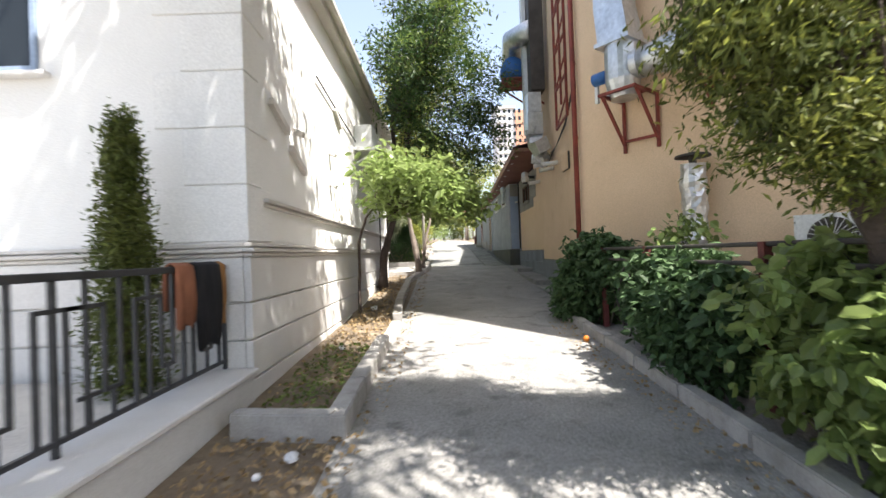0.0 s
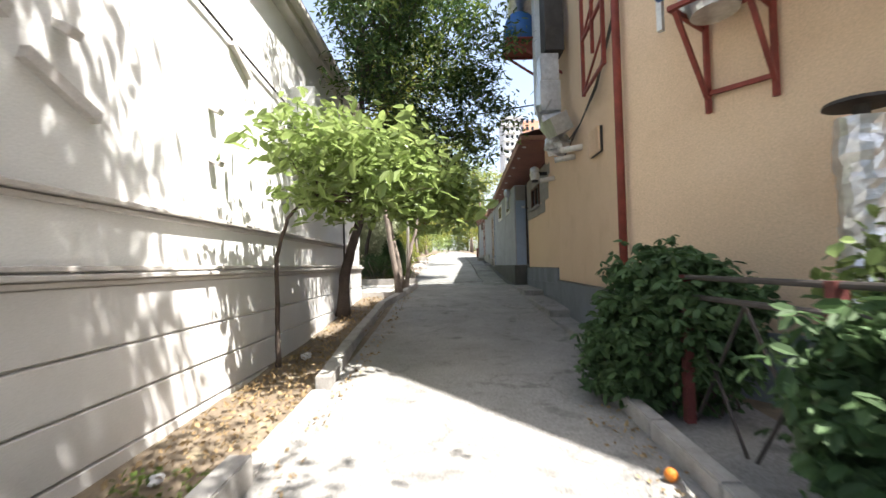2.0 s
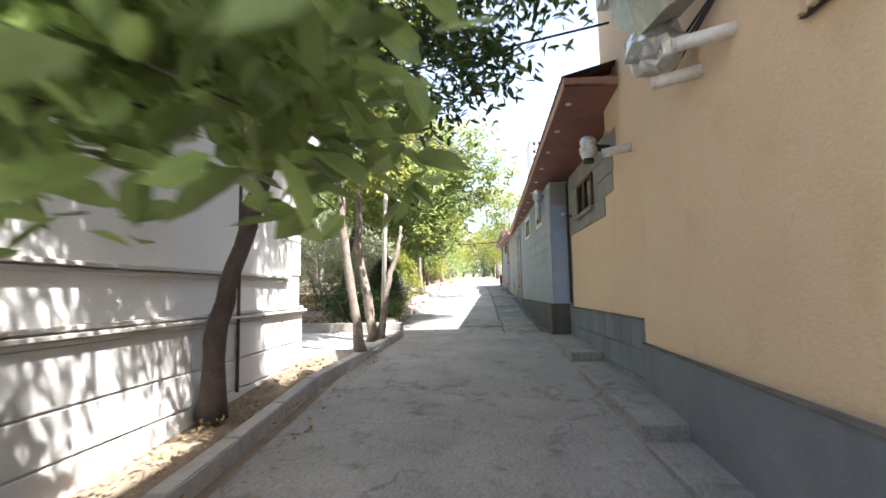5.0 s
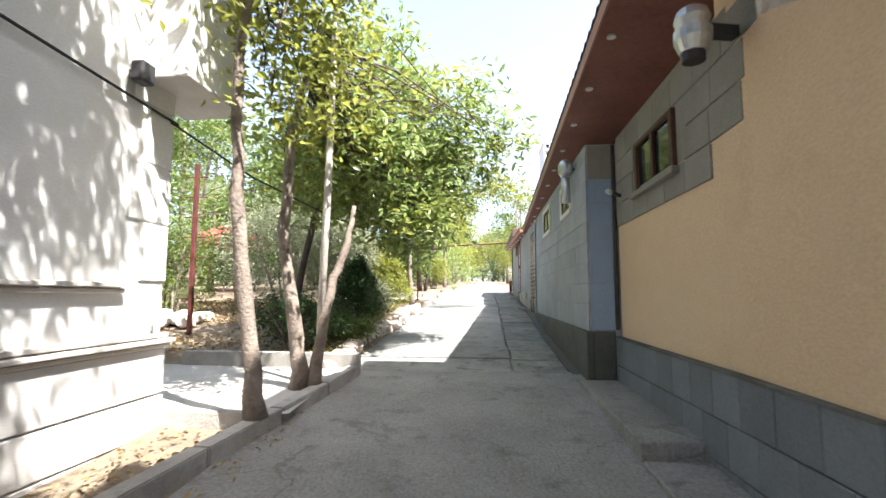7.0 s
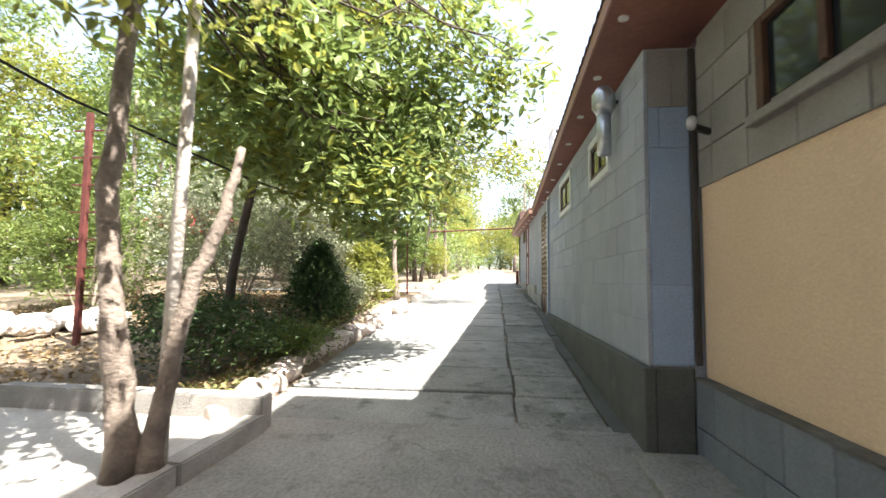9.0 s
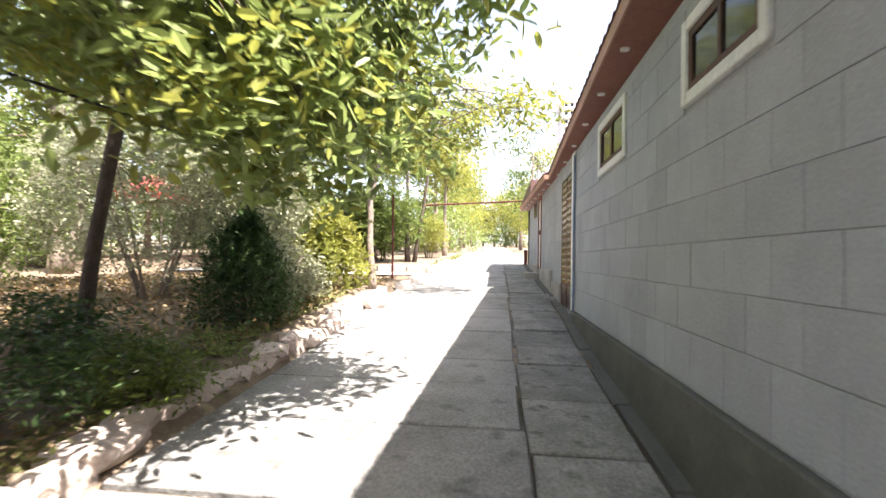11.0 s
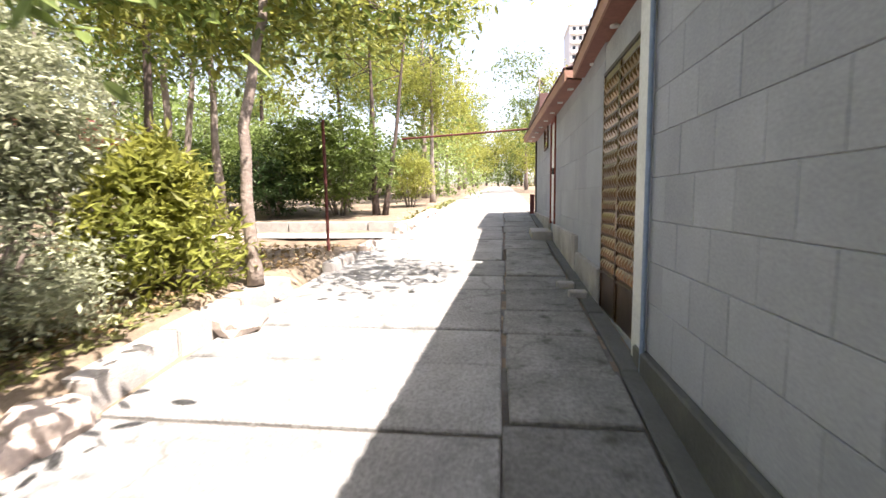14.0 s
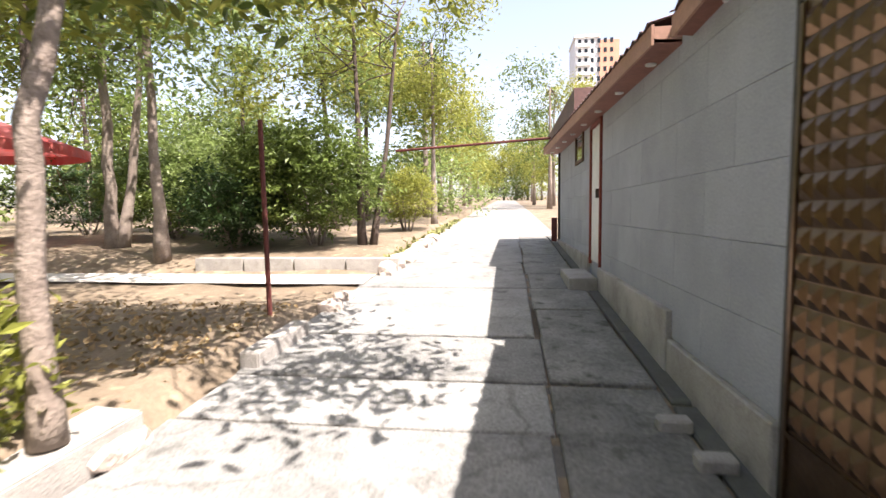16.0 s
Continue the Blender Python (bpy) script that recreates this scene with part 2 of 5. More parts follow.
# ---- mesh helpers ----
def obj(name, bm, mat, parent=None, label="", smooth=False):
    me = bpy.data.meshes.new(name)
    bm.normal_update()
    bm.to_mesh(me)
    bm.free()
    me.materials.append(mat)
    if smooth:
        for p in me.polygons:
            p.use_smooth = True
    ob = new(name, me)
    if parent is not None:
        ob.parent = parent
        ob.matrix_parent_inverse = Matrix.Translation(parent.location).inverted()
    if label:
        ob["label"] = label
    return ob


part = obj


def thing(name, at, label, category, group="", kind=""):
    e = new(name)
    e.location = at
    e.empty_display_size = 0.1
    return tagged(e, label, category, group, kind)


def box(bm, lo, hi, bevel=0.0):
    c = [(a + b) / 2 for a, b in zip(lo, hi)]
    d = [abs(b - a) for a, b in zip(lo, hi)]
    r = bmesh.ops.create_cube(bm, size=1, matrix=Matrix.Translation(c) @ Matrix.Diagonal((*d, 1)))
    if bevel:
        edges = list({e for v in r["verts"] for e in v.link_edges})
        bmesh.ops.bevel(bm, geom=edges, offset=bevel, segments=1, affect="EDGES")
    return bm


def boxes(*some, bevel=0.0):
    bm = bmesh.new()
    for lo, hi in some:
        box(bm, lo, hi, bevel)
    return bm


def tube(bm, pts, radii, sides=8, cap=True):
    """A tapered tube along points."""
    pts = [Vector(p) for p in pts]
    rings = []
    ref = Vector((0.31, 0.17, 0.93)).normalized()
    for i, p in enumerate(pts):
        d = (pts[min(i + 1, len(pts) - 1)] - pts[max(i - 1, 0)]).normalized()
        r = ref if abs(d.dot(ref)) < 0.9 else Vector((1, 0, 0))
        u = d.cross(r).normalized()
        v = d.cross(u)
        rad = float(radii[i] if isinstance(radii, (list, tuple)) else radii)
        rings.append([bm.verts.new(p + rad * (math.cos(a) * u + math.sin(a) * v)) for a in (2 * math.pi * k / sides for k in range(sides))])
    for a, b in zip(rings, rings[1:]):
        for k in range(sides):
            bm.faces.new((a[k], a[(k + 1) % sides], b[(k + 1) % sides], b[k]))
    if cap:
        bm.faces.new(rings[0][::-1])
        bm.faces.new(rings[-1])
    return bm


def rod(pts, radii, sides=8):
    return tube(bmesh.new(), pts, radii, sides)


def beam(bm, a, b, w, h=None):
    """A square bar from a to b."""
    a, b = Vector(a), Vector(b)
    d = b - a
    m = Matrix.Translation((a + b) / 2) @ d.to_track_quat("Z", "Y").to_matrix().to_4x4() @ Matrix.Diagonal((w, h or w, d.length, 1))
    bmesh.ops.create_cube(bm, size=1, matrix=m)
    return bm


def bar(a, b, w, h=None):
    return beam(bmesh.new(), a, b, w, h)


def mesh_object(name, verts, faces, mat, parent=None, smooth=False, label=""):
    me = bpy.data.meshes.new(name)
    me.from_pydata(verts, [], faces)
    me.materials.append(mat)
    if smooth:
        me.polygons.foreach_set("use_smooth", [True] * len(me.polygons))
    me.update()
    ob = new(name, me)
    if parent is not None:
        ob.parent = parent
        ob.matrix_parent_inverse = Matrix.Translation(parent.location).inverted()
    if label:
        ob["label"] = label
    return ob


def leaves(name, centres, size, mat, parent, rng, droop=0.3, wide=0.45, fan=1, label="", full=False):
    """Many small folded leaves at the centres; each is a pointed blade of two halves, or a fuller oval one."""
    c = np.repeat(np.asarray(centres, float), fan, axis=0)
    n = len(c)
    d = rng.normal(size=(n, 3))
    d[:, 2] = d[:, 2] * 0.45 - droop
    d /= np.linalg.norm(d, axis=1)[:, None]
    up = rng.normal(size=(n, 3)) * 0.55 + (0, 0, 1)
    side = np.cross(d, up)
    side /= np.linalg.norm(side, axis=1)[:, None]
    nrm = np.cross(side, d)
    ln = size * rng.uniform(0.6, 1.3, n)[:, None]
    w = ln * wide * 0.5
    base = c
    mid = c + d * ln * 0.45
    a = mid + side * w + nrm * w * 0.25
    b = mid - side * w + nrm * w * 0.25
    tip = c + d * ln - nrm * ln * 0.08
    verts = np.stack([base, a, tip, b], 1).reshape(-1, 3)
    k = np.arange(n) * 4
    faces = np.concatenate([np.stack([k, k + 1, k + 2], 1), np.stack([k, k + 2, k + 3], 1)])
    if full:
        low, high = c + d * ln * 0.24, c + d * ln * 0.66 - nrm * ln * 0.03
        edge = [low + side * w * 0.82 + nrm * w * 0.2, high + side * w * 0.86 + nrm * w * 0.2, high - side * w * 0.86 + nrm * w * 0.2, low - side * w * 0.82 + nrm * w * 0.2]
        verts = np.stack([base, edge[0], edge[1], tip, edge[2], edge[3]], 1).reshape(-1, 3)
        k = np.arange(n) * 6
        faces = np.concatenate([np.stack([k, k + 1, k + 2, k + 3], 1), np.stack([k, k + 3, k + 4, k + 5], 1)])
    return mesh_object(name, verts.tolist(), faces.tolist(), mat, parent, label=label)


def clumps(rng, blobs, count, spread=0.28):
    """Points for leaves: clumps scattered through ellipsoids, thinner inside, with gaps."""
    out = []
    vol = np.array([b[1] * b[2] * b[3] for b in [(0, *x[3:6]) for x in blobs]])
    share = vol ** 0.8 / (vol ** 0.8).sum()
    for (x, y, z, rx, ry, rz), s in zip(blobs, share):
        k = max(3, int(count * s / 26))
        u = rng.normal(size=(k, 3))
        u /= np.linalg.norm(u, axis=1)[:, None]
        r = rng.uniform(0.35, 1.05, k)[:, None] ** 0.6
        cc = u * r * (rx, ry, rz) + (x, y, z)
        sp = spread * rng.uniform(0.5, 1.4, (k, 1, 1))
        out.append((cc[:, None, :] + rng.normal(size=(k, 26, 3)) * sp * (1, 1, 0.6)).reshape(-1, 3))
    return np.concatenate(out)


def limb_points(a, b, rng, bend=0.12, n=6):
    a, b = Vector(a), Vector(b)
    ln = (b - a).length
    off = [Vector(rng.normal(size=3)) * ln * bend * math.sin(math.pi * i / (n - 1)) for i in range(n)]
    return [a.lerp(b, i / (n - 1)) + off[i] * 0.5 for i in range(n)]


def tree(label, stems, blobs, leaf_count, leaf_size, leaf_mat, bark_mat=None, seed=1, limbs=7, wide=0.45, spread=0.28, category="tree", name="tree", droop=0.3, group="", twig=0.012, reach=(0.55, 1.0), other=None, share=0.2, single=False, full=False):
    """A tree: stems are (points, radius at foot, radius at top); limbs reach from them into the crown's masses."""
    rng = np.random.default_rng(seed)
    base = stems[0][0][0]
    e = thing(name, base, label, category, group)
    for pts, r0, r1 in stems:
        fine = []
        for p, q in zip(pts, pts[1:]):
            p, q = Vector(p), Vector(q)
            fine += [p.lerp(q, k / 4) + Vector(rng.normal(size=3)) * r0 * 0.12 for k in range(4)]
        fine.append(Vector(pts[-1]))
        m = len(fine) - 1
        rad = [(r0 + (r1 - r0) * i / m) * (1 + 0.35 * max(0, 1 - i / 1.5)) * rng.uniform(0.92, 1.08) for i in range(m + 1)]
        part("trunk", rod(fine, rad, 10), bark_mat or bark, e, smooth=True)
    bm = bmesh.new()
    tops = [(Vector(p[len(p) // 2]), Vector(p[-1]), r1) for p, r0, r1 in (stems[:1] if single else stems)]
    for i, b in enumerate(blobs):
        for k in range(limbs):
            low, top, r = tops[(i + k) % len(tops)]
            start = low.lerp(top, rng.uniform(*reach))
            u = rng.normal(size=3)
            u /= np.linalg.norm(u)
            end = Vector((b[0] + u[0] * b[3] * 0.75, b[1] + u[1] * b[4] * 0.75, b[2] + u[2] * b[5] * 0.7))
            pts = limb_points(start, end, rng)
            r = max(twig * 1.5, r * 0.4)
            tube(bm, pts, [r + (twig * 0.4 - r) * j / (len(pts) - 1) for j in range(len(pts))], 5)
    if len(bm.verts):
        part("branchwork", bm, bark, e, smooth=True)
    else:
        bm.free()
    if leaf_count:
        pts = clumps(rng, blobs, leaf_count, spread)
        if other:
            pick = np.repeat(rng.random(len(pts) // 26 + 1) < share, 26)[: len(pts)]
            leaves("crown", pts[pick], leaf_size, other, e, rng, droop, wide, full=full)
            pts = pts[~pick]
        leaves("crown", pts, leaf_size, leaf_mat, e, rng, droop, wide, full=full)
    return e


def conifer(label, base, height, radius, count, seed, mat=None, name="thuja", category="conifer", ragged=0.25, leaf=0.085):
    """An upright thuja: flattened sprays round a hidden stem."""
    rng = np.random.default_rng(seed)
    e = thing(name, base, label, category)
    part("trunk", rod([base, (base[0], base[1], base[2] + height * 0.85)], [0.04, 0.01], 6), bark, e, smooth=True)
    k = count // 14
    h = rng.uniform(0.04, 1.0, k) ** 0.8
    prof = radius * (1 - h * 0.985) ** 0.6 * np.minimum(1.0, 0.55 + h * 2.2)
    ang = rng.uniform(0, 2 * np.pi, k)
    r = prof * rng.uniform(0.35, 1 + ragged, k)
    cc = np.stack([base[0] + r * np.cos(ang), base[1] + r * np.sin(ang), base[2] + h * height], 1)
    pts = (cc[:, None, :] + rng.normal(size=(k, 14, 3)) * (0.05, 0.05, 0.09)).reshape(-1, 3)
    leaves("foliage", pts, leaf, mat or leaf_conifer, e, rng, droop=-0.55, wide=0.35)
    return e


def strip(name, x0, x1, ys, lift, mat, nx=2, noise_amp=0.0, kind="structure", label="", category="", skirt=0.0):
    """A sheet of ground that follows the alley's climb."""
    xs = np.linspace(x0, x1, nx)
    verts, faces = [], []
    for y in ys:
        for x in xs:
            verts.append((x, y, gz(y) + lift + noise_amp * noise.noise((x * 1.3, y * 1.3, 0.0))))
    for i in range(len(ys) - 1):
        for j in range(nx - 1):
            k = i * nx + j
            faces.append((k, k + 1, k + nx + 1, k + nx))
    if skirt:
        edge = [i * nx for i in range(len(ys))], [i * nx + nx - 1 for i in range(len(ys))]
        for row, flip in zip(edge, (True, False)):
            low = []
            for v in row:
                x, y, z = verts[v]
                verts.append((x, y, z - skirt))
                low.append(len(verts) - 1)
            for i in range(len(row) - 1):
                q = (row[i], low[i], low[i + 1], row[i + 1])
                faces.append(q if not flip else q[::-1])
    return tagged(mesh_object(name, verts, faces, mat), label, category, "", kind)


# ---- the ground ----
ys_all = list(np.arange(-60, 44, 0.5)) + list(np.arange(44, 120, 4)) + [130, 160, 200, 300]
rows_v, rows_f = [], []
xs_all = [-200, -120, -60, -40] + sorted(list(np.arange(-30, 12, 0.75)) + [-1.34, -1.1]) + [20, 60, 200]
for y in ys_all:
    for x in xs_all:
        bed = float(np.interp(y, [20.5, 20.7, 22, 24.5, 28.2, 29.4, 31, 32.2, 34.2, 34.7], [0.0, 0.09, 0.15, 0.27, 0.27, 0.13, 0.12, 0.0, 0.0, 0.2])) if x < -1.3 else 0.0
        bumps = (0.05 * noise.noise((x * 0.9, y * 0.9, 3.0)) + 0.025 * noise.noise((x * 3.1, y * 3.1, 1.0))) if x < -1.3 else 0.0
        rows_v.append((x, y, gz(y) - 0.02 + bed + bumps))
nx_all = len(xs_all)
for i in range(len(ys_all) - 1):
    for j in range(nx_all - 1):
        k = i * nx_all + j
        rows_f.append((k, k + 1, k + nx_all + 1, k + nx_all))
tagged(mesh_object("ground", rows_v, rows_f, soil, smooth=True), "dry brown soil with leaf litter under trees", "ground", "", "structure")
strip("road", -1.08, 3.1, list(np.arange(-15, 20.8, 0.25)), 0.0, concrete, nx=18, noise_amp=0.012, label="worn grey concrete alley with patches and cracks", category="road")
strip("road_far", -1.05, 2.6, [40.02] + list(np.arange(40.25, 60, 0.5)) + list(np.arange(60, 140, 5)), 0.01, concrete, nx=6, noise_amp=0.01, label="pale concrete avenue running between trees", category="road")
strip("road_bed", -1.05, 2.6, list(np.arange(20.55, 40.3, 0.5)), -0.02, joint_dirt, nx=4, label="dark dirt joints beneath the concrete slabs", category="road")
strip("pavement_cross", -14, -0.86, list(np.arange(18.25, 20.4, 0.3)), 0.11, pavement_mat, nx=10, noise_amp=0.01, label="pale concrete side path between the beds", category="pavement")
strip("pavement_yard", -12, -2.42, list(np.arange(-15, 6.4, 0.5)), 0.26, pavement_mat, nx=8, label="pale paved yard behind the iron fence", category="pavement")
strip("path_park", -9.5, -1.0, list(np.arange(33.0, 34.0, 0.25)), 0.03, pavement_mat, nx=8, noise_amp=0.02, label="pale trodden side path into the park", category="path")

# ---- white building ----
LX, LY0, LY1, LTOP = -2.2, 6.2, 18.15, 5.85
wb = tagged(obj("wall_white_building", boxes(((-12, LY0, -0.2), (LX, LY1, LTOP))), white_plaster), "white plastered two-storey building wall with stone-banded base", "wall", "", "structure")
tagged(obj("window_1", boxes(((-5.30, LY0 - 0.012, 3.66), (-4.30, LY0 - 0.004, 5.16))), glass), "dark glazed window with a blue frame", "window", "", "structure")
w1 = bpy.data.objects["window_1"]
part("window_frame", boxes(((-5.35, LY0 - 0.05, 3.60), (-5.29, LY0 - 0.003, 5.2)), ((-4.31, LY0 - 0.05, 3.60), (-4.25, LY0 - 0.003, 5.2)), ((-5.29, LY0 - 0.05, 3.6), (-4.31, LY0 - 0.003, 3.66)), ((-4.83, LY0 - 0.045, 3.66), (-4.78, LY0 - 0.013, 5.16)), bevel=0.006), blue_grey, w1)
part("window_sill", boxes(((-5.45, LY0 - 0.12, 3.54), (-4.12, LY0 - 0.003, 3.59)), bevel=0.012), band_stone, w1)
# stone courses on the alley side and the front
courses = [(0.0, 0.425), (0.445, 0.815), (0.835, 1.19), (1.21, 1.655)]
for z0, z1 in courses:
    part("stone_course", boxes(((LX - 0.03, LY0 - 0.05, z0), (LX + 0.045, LY1 + 0.04, z1)), bevel=0.008), band_stone, wb)
    part("stone_course", boxes(((-12, LY0 - 0.05, z0), (LX - 0.034, LY0 + 0.03, z1)), bevel=0.008), band_stone, wb)
for z, d in ((1.66, 0.075), (1.705, 0.11), (1.76, 0.06)):
    part("moulding", boxes(((LX - 0.02, LY0 - d, z), (LX + d, LY1 + d, z + 0.04)), bevel=0.008), moulding_mat, wb)
    part("moulding", boxes(((-12, LY0 - d, z), (LX - 0.024, LY0 + 0.03, z + 0.04)), bevel=0.008), moulding_mat, wb)
for z, d in ((2.2, 0.05), (2.25, 0.085)):
    part("moulding", boxes(((LX - 0.02, LY0 + 0.4, z), (LX + d, LY1 - 0.55, z + 0.042)), bevel=0.008), moulding_mat, wb)
# corner quoins of the upper wall
zq = 1.82
k = 0
while zq < 5.6:
    h = 0.58
    part("quoin", boxes(((LX - (0.62 if k % 2 else 0.9), LY0 - 0.022, zq), (LX + 0.022, LY0 + (0.38 if k % 2 else 0.6), zq + h - 0.012)), bevel=0.008), white_plaster, wb)
    zq += h
    k += 1
zq, k = 1.82, 0
while zq < 5.2:
    part("quoin", boxes(((LX - 0.4, LY1 - (0.55 if k % 2 else 0.35), zq + 0.5), (LX + 0.02, LY1 + 0.02, zq + 1.06)), bevel=0.008), white_plaster, wb)
    zq += 0.58
    k += 1
cor = tagged(obj("cornice", boxes(((-12, LY0 - 0.35, LTOP), (LX + 0.3, LY1 + 0.2, LTOP + 0.1)), ((-12, LY0 - 0.22, LTOP - 0.14), (LX + 0.18, LY1 + 0.12, LTOP)), bevel=0.015), moulding_mat), "projecting stone cornice under the flat roof edge", "cornice", "", "structure")
obj_roof = tagged(obj("roof_white_building", boxes(((-12, LY0 - 0.3, LTOP + 0.102), (LX + 0.25, LY1 + 0.15, LTOP + 0.22)), bevel=0.02), roof_sheet), "dark metal roof edge of the white building", "roof", "", "structure")
# projecting upper box at the far corner
cb = thing("bay_box", (LX + 0.1, 18.2, 4.3), "white plastered box projecting from the upper wall", "bay")
part("body", boxes(((LX - 0.3, 17.75, 4.32), (LX + 0.42, 18.75, 5.8)), bevel=0.015), white_plaster, cb)
part("moulding", boxes(((LX - 0.3, 17.7, 4.28), (LX + 0.47, 18.8, 4.318)), bevel=0.008), moulding_mat, cb)


def wall_lamp(at):
    e = thing("wall_camera", at, "small black camera bracketed to the white wall", "camera")
    x, y, z = at
    part("body", boxes(((x + 0.05, y - 0.09, z - 0.1), (x + 0.19, y + 0.09, z + 0.1)), bevel=0.02), black_iron, e)
    part("bracket", boxes(((x - 0.01, y - 0.03, z - 0.03), (x + 0.052, y + 0.03, z + 0.03))), black_iron, e)
    return e


wall_lamp((LX, 17.55, 4.25))


def vent_cowl(at):
    x, y, z = at
    e = thing("wall_vent", at, "small grey vent spout stuck out of the white wall", "vent", "vents on the white wall")
    bm = bmesh.new()
    bmesh.ops.create_cube(bm, size=1, matrix=Matrix.Translation((x + 0.05, y, z)) @ Matrix.Rotation(0.5, 4, "Y") @ Matrix.Diagonal((0.16, 0.12, 0.07, 1)))
    bmesh.ops.bevel(bm, geom=bm.edges[:], offset=0.01, segments=1, affect="EDGES")
    part("spout", bm, moulding_mat, e)
    return e


for p in ((LX, 9.87, 3.48), (LX, 9.87, 2.92), (LX, 7.9, 3.35)):
    vent_cowl(p)
for y0, y1, z in ((6.9, 7.5, 3.35), (7.6, 8.2, 2.95), (10.3, 10.8, 4.3)):
    e = thing("wall_ledge", (LX, y0, z), "short sloped drip ledge on the white wall", "ledge", "ledges on the white wall")
    part("ledge", bar((LX + 0.03, y0, z + 0.12), (LX + 0.03, y1, z - 0.1), 0.07, 0.09), moulding_mat, e)
ac = thing("air_conditioner", (LX, 12.9, 4.3), "white boxed air conditioner fixed high on the wall", "air conditioner")
part("casing", boxes(((LX, 12.4, 4.15), (LX + 0.42, 13.4, 4.7)), bevel=0.02), white_metal, ac)
part("shelf", boxes(((LX, 12.3, 4.08), (LX + 0.6, 13.5, 4.14)), bevel=0.01), white_metal, ac)
for y in (12.5, 13.3):
    part("bracket", bar((LX, y, 3.8), (LX + 0.5, y, 4.09), 0.035), white_metal, ac)
cable = thing("wall_cable", (LX + 0.03, 15, 4.2), "thick black cable sagging along the white wall", "cable")
part("cable", rod([(LX + 0.04, 9.0 + 9.2 * k / 14, 4.55 - 0.04 * k - 0.05 * math.sin(math.pi * k / 14)) for k in range(15)], 0.014, 6), black_rubber, cable)
part("cable", rod([(LX + 0.03, 18.1, 3.98), (-2.0, 19.5, 3.75), (-1.6, 21.5, 3.55), (-1.2, 24.0, 3.5)], 0.012, 6), black_rubber, cable)
dp = thing("drainpipe", (LX + 0.05, 17.9, 1.0), "thin dark pipe down the corner of the wall", "pipe")
part("pipe", rod([(LX + 0.08, 15.9, 0.8), (LX + 0.08, 15.9, 5.8)], 0.022, 8), dark_metal, dp)

# ---- low wall, iron fence, thuja and clothes ----
lw = tagged(obj("wall_low", boxes(((-2.64, -14, -1.0), (-2.14, 6.14, 0.50)), bevel=0.01), band_stone), "low rendered wall that carries the iron fence", "wall", "", "structure")
part("coping", boxes(((-2.68, -14, 0.502), (-2.09, 6.13, 0.555)), bevel=0.012), band_stone, lw)
FX = -2.42


def fence_panel(y0, y1):
    e = thing("iron_fence", (FX, y0, 0.56), "black wrought-iron fence panel with a square meander pattern", "fence", "fence panels on the low wall")
    zb, zt = 0.64, 1.56
    part("top_rail", boxes(((FX - 0.03, y0, zt - 0.02), (FX + 0.03, y1, zt + 0.03)), bevel=0.006), black_iron, e)
    part("bottom_rail", boxes(((FX - 0.015, y0, zb - 0.015), (FX + 0.015, y1, zb + 0.015))), black_iron, e)
    part("post", boxes(((FX - 0.016, y1 - 0.032, 0.556), (FX + 0.016, y1, zt - 0.021))), black_iron, e)
    n = int((y1 - y0) / 0.15)
    step = (y1 - y0 - 0.06) / n
    for i in range(n):
        y = y0 + step * (i + 0.5)
        a, b = (zb, zt) if i % 4 in (1,) else ((zb, 1.36) if i % 4 in (0,) else ((0.84, 1.36) if i % 4 == 2 else (0.84, zt)))
        part("bar", boxes(((FX - 0.013, y - 0.013, a), (FX + 0.013, y + 0.013, b))), black_iron, e)
        if i % 4 == 0:
            part("link", boxes(((FX - 0.012, y - 0.013, 1.36), (FX + 0.012, y + 2 * step + 0.013, 1.386))), black_iron, e)
            part("link", boxes(((FX - 0.012, y + 2 * step - 0.013, 0.815), (FX + 0.012, y + 3 * step + 0.013, 0.84))), black_iron, e)
            part("stub", boxes(((FX - 0.012, y + step * 2.5 - 0.012, zb), (FX + 0.012, y + step * 2.5 + 0.012, 0.815))), black_iron, e)
    return e


for y0 in (-2.08, -0.03, 2.02, 4.07):
    fence_panel(y0, y0 + 2.05)


def hung_cloth(y0, y1, drop, mat, label, lean=0.0):
    e = thing("hung_cloth", (FX, (y0 + y1) / 2, 1.6), label, "cloth")
    rng = np.random.default_rng(int(y0 * 100))
    verts, faces = [], []
    n = 9
    prof = [(0.05, -drop), (0.055, -drop * 0.6), (0.05, -drop * 0.25), (0.042, -0.01), (0.0, 0.02), (-0.042, -0.01), (-0.05, -drop * 0.3), (-0.055, -drop * 0.7)]
    for i in range(n):
        y = y0 + (y1 - y0) * i / (n - 1)
        for dx, dz in prof:
            wob = 0.016 * math.sin(i * 1.9 + dz * 5) * min(1, -dz * 4 if dz < 0 else 0)
            verts.append((FX + dx + wob, y + lean * dz, 1.595 + dz * (1 + 0.05 * math.sin(i * 1.3))))
    m = len(prof)
    for i in range(n - 1):
        for j in range(m - 1):
            k = i * m + j
            faces.append((k, k + 1, k + m + 1, k + m))
    ob = mesh_object("cloth", verts, faces, mat, e, smooth=True)
    sol = ob.modifiers.new("thick", "SOLIDIFY")
    sol.thickness = 0.008
    return e


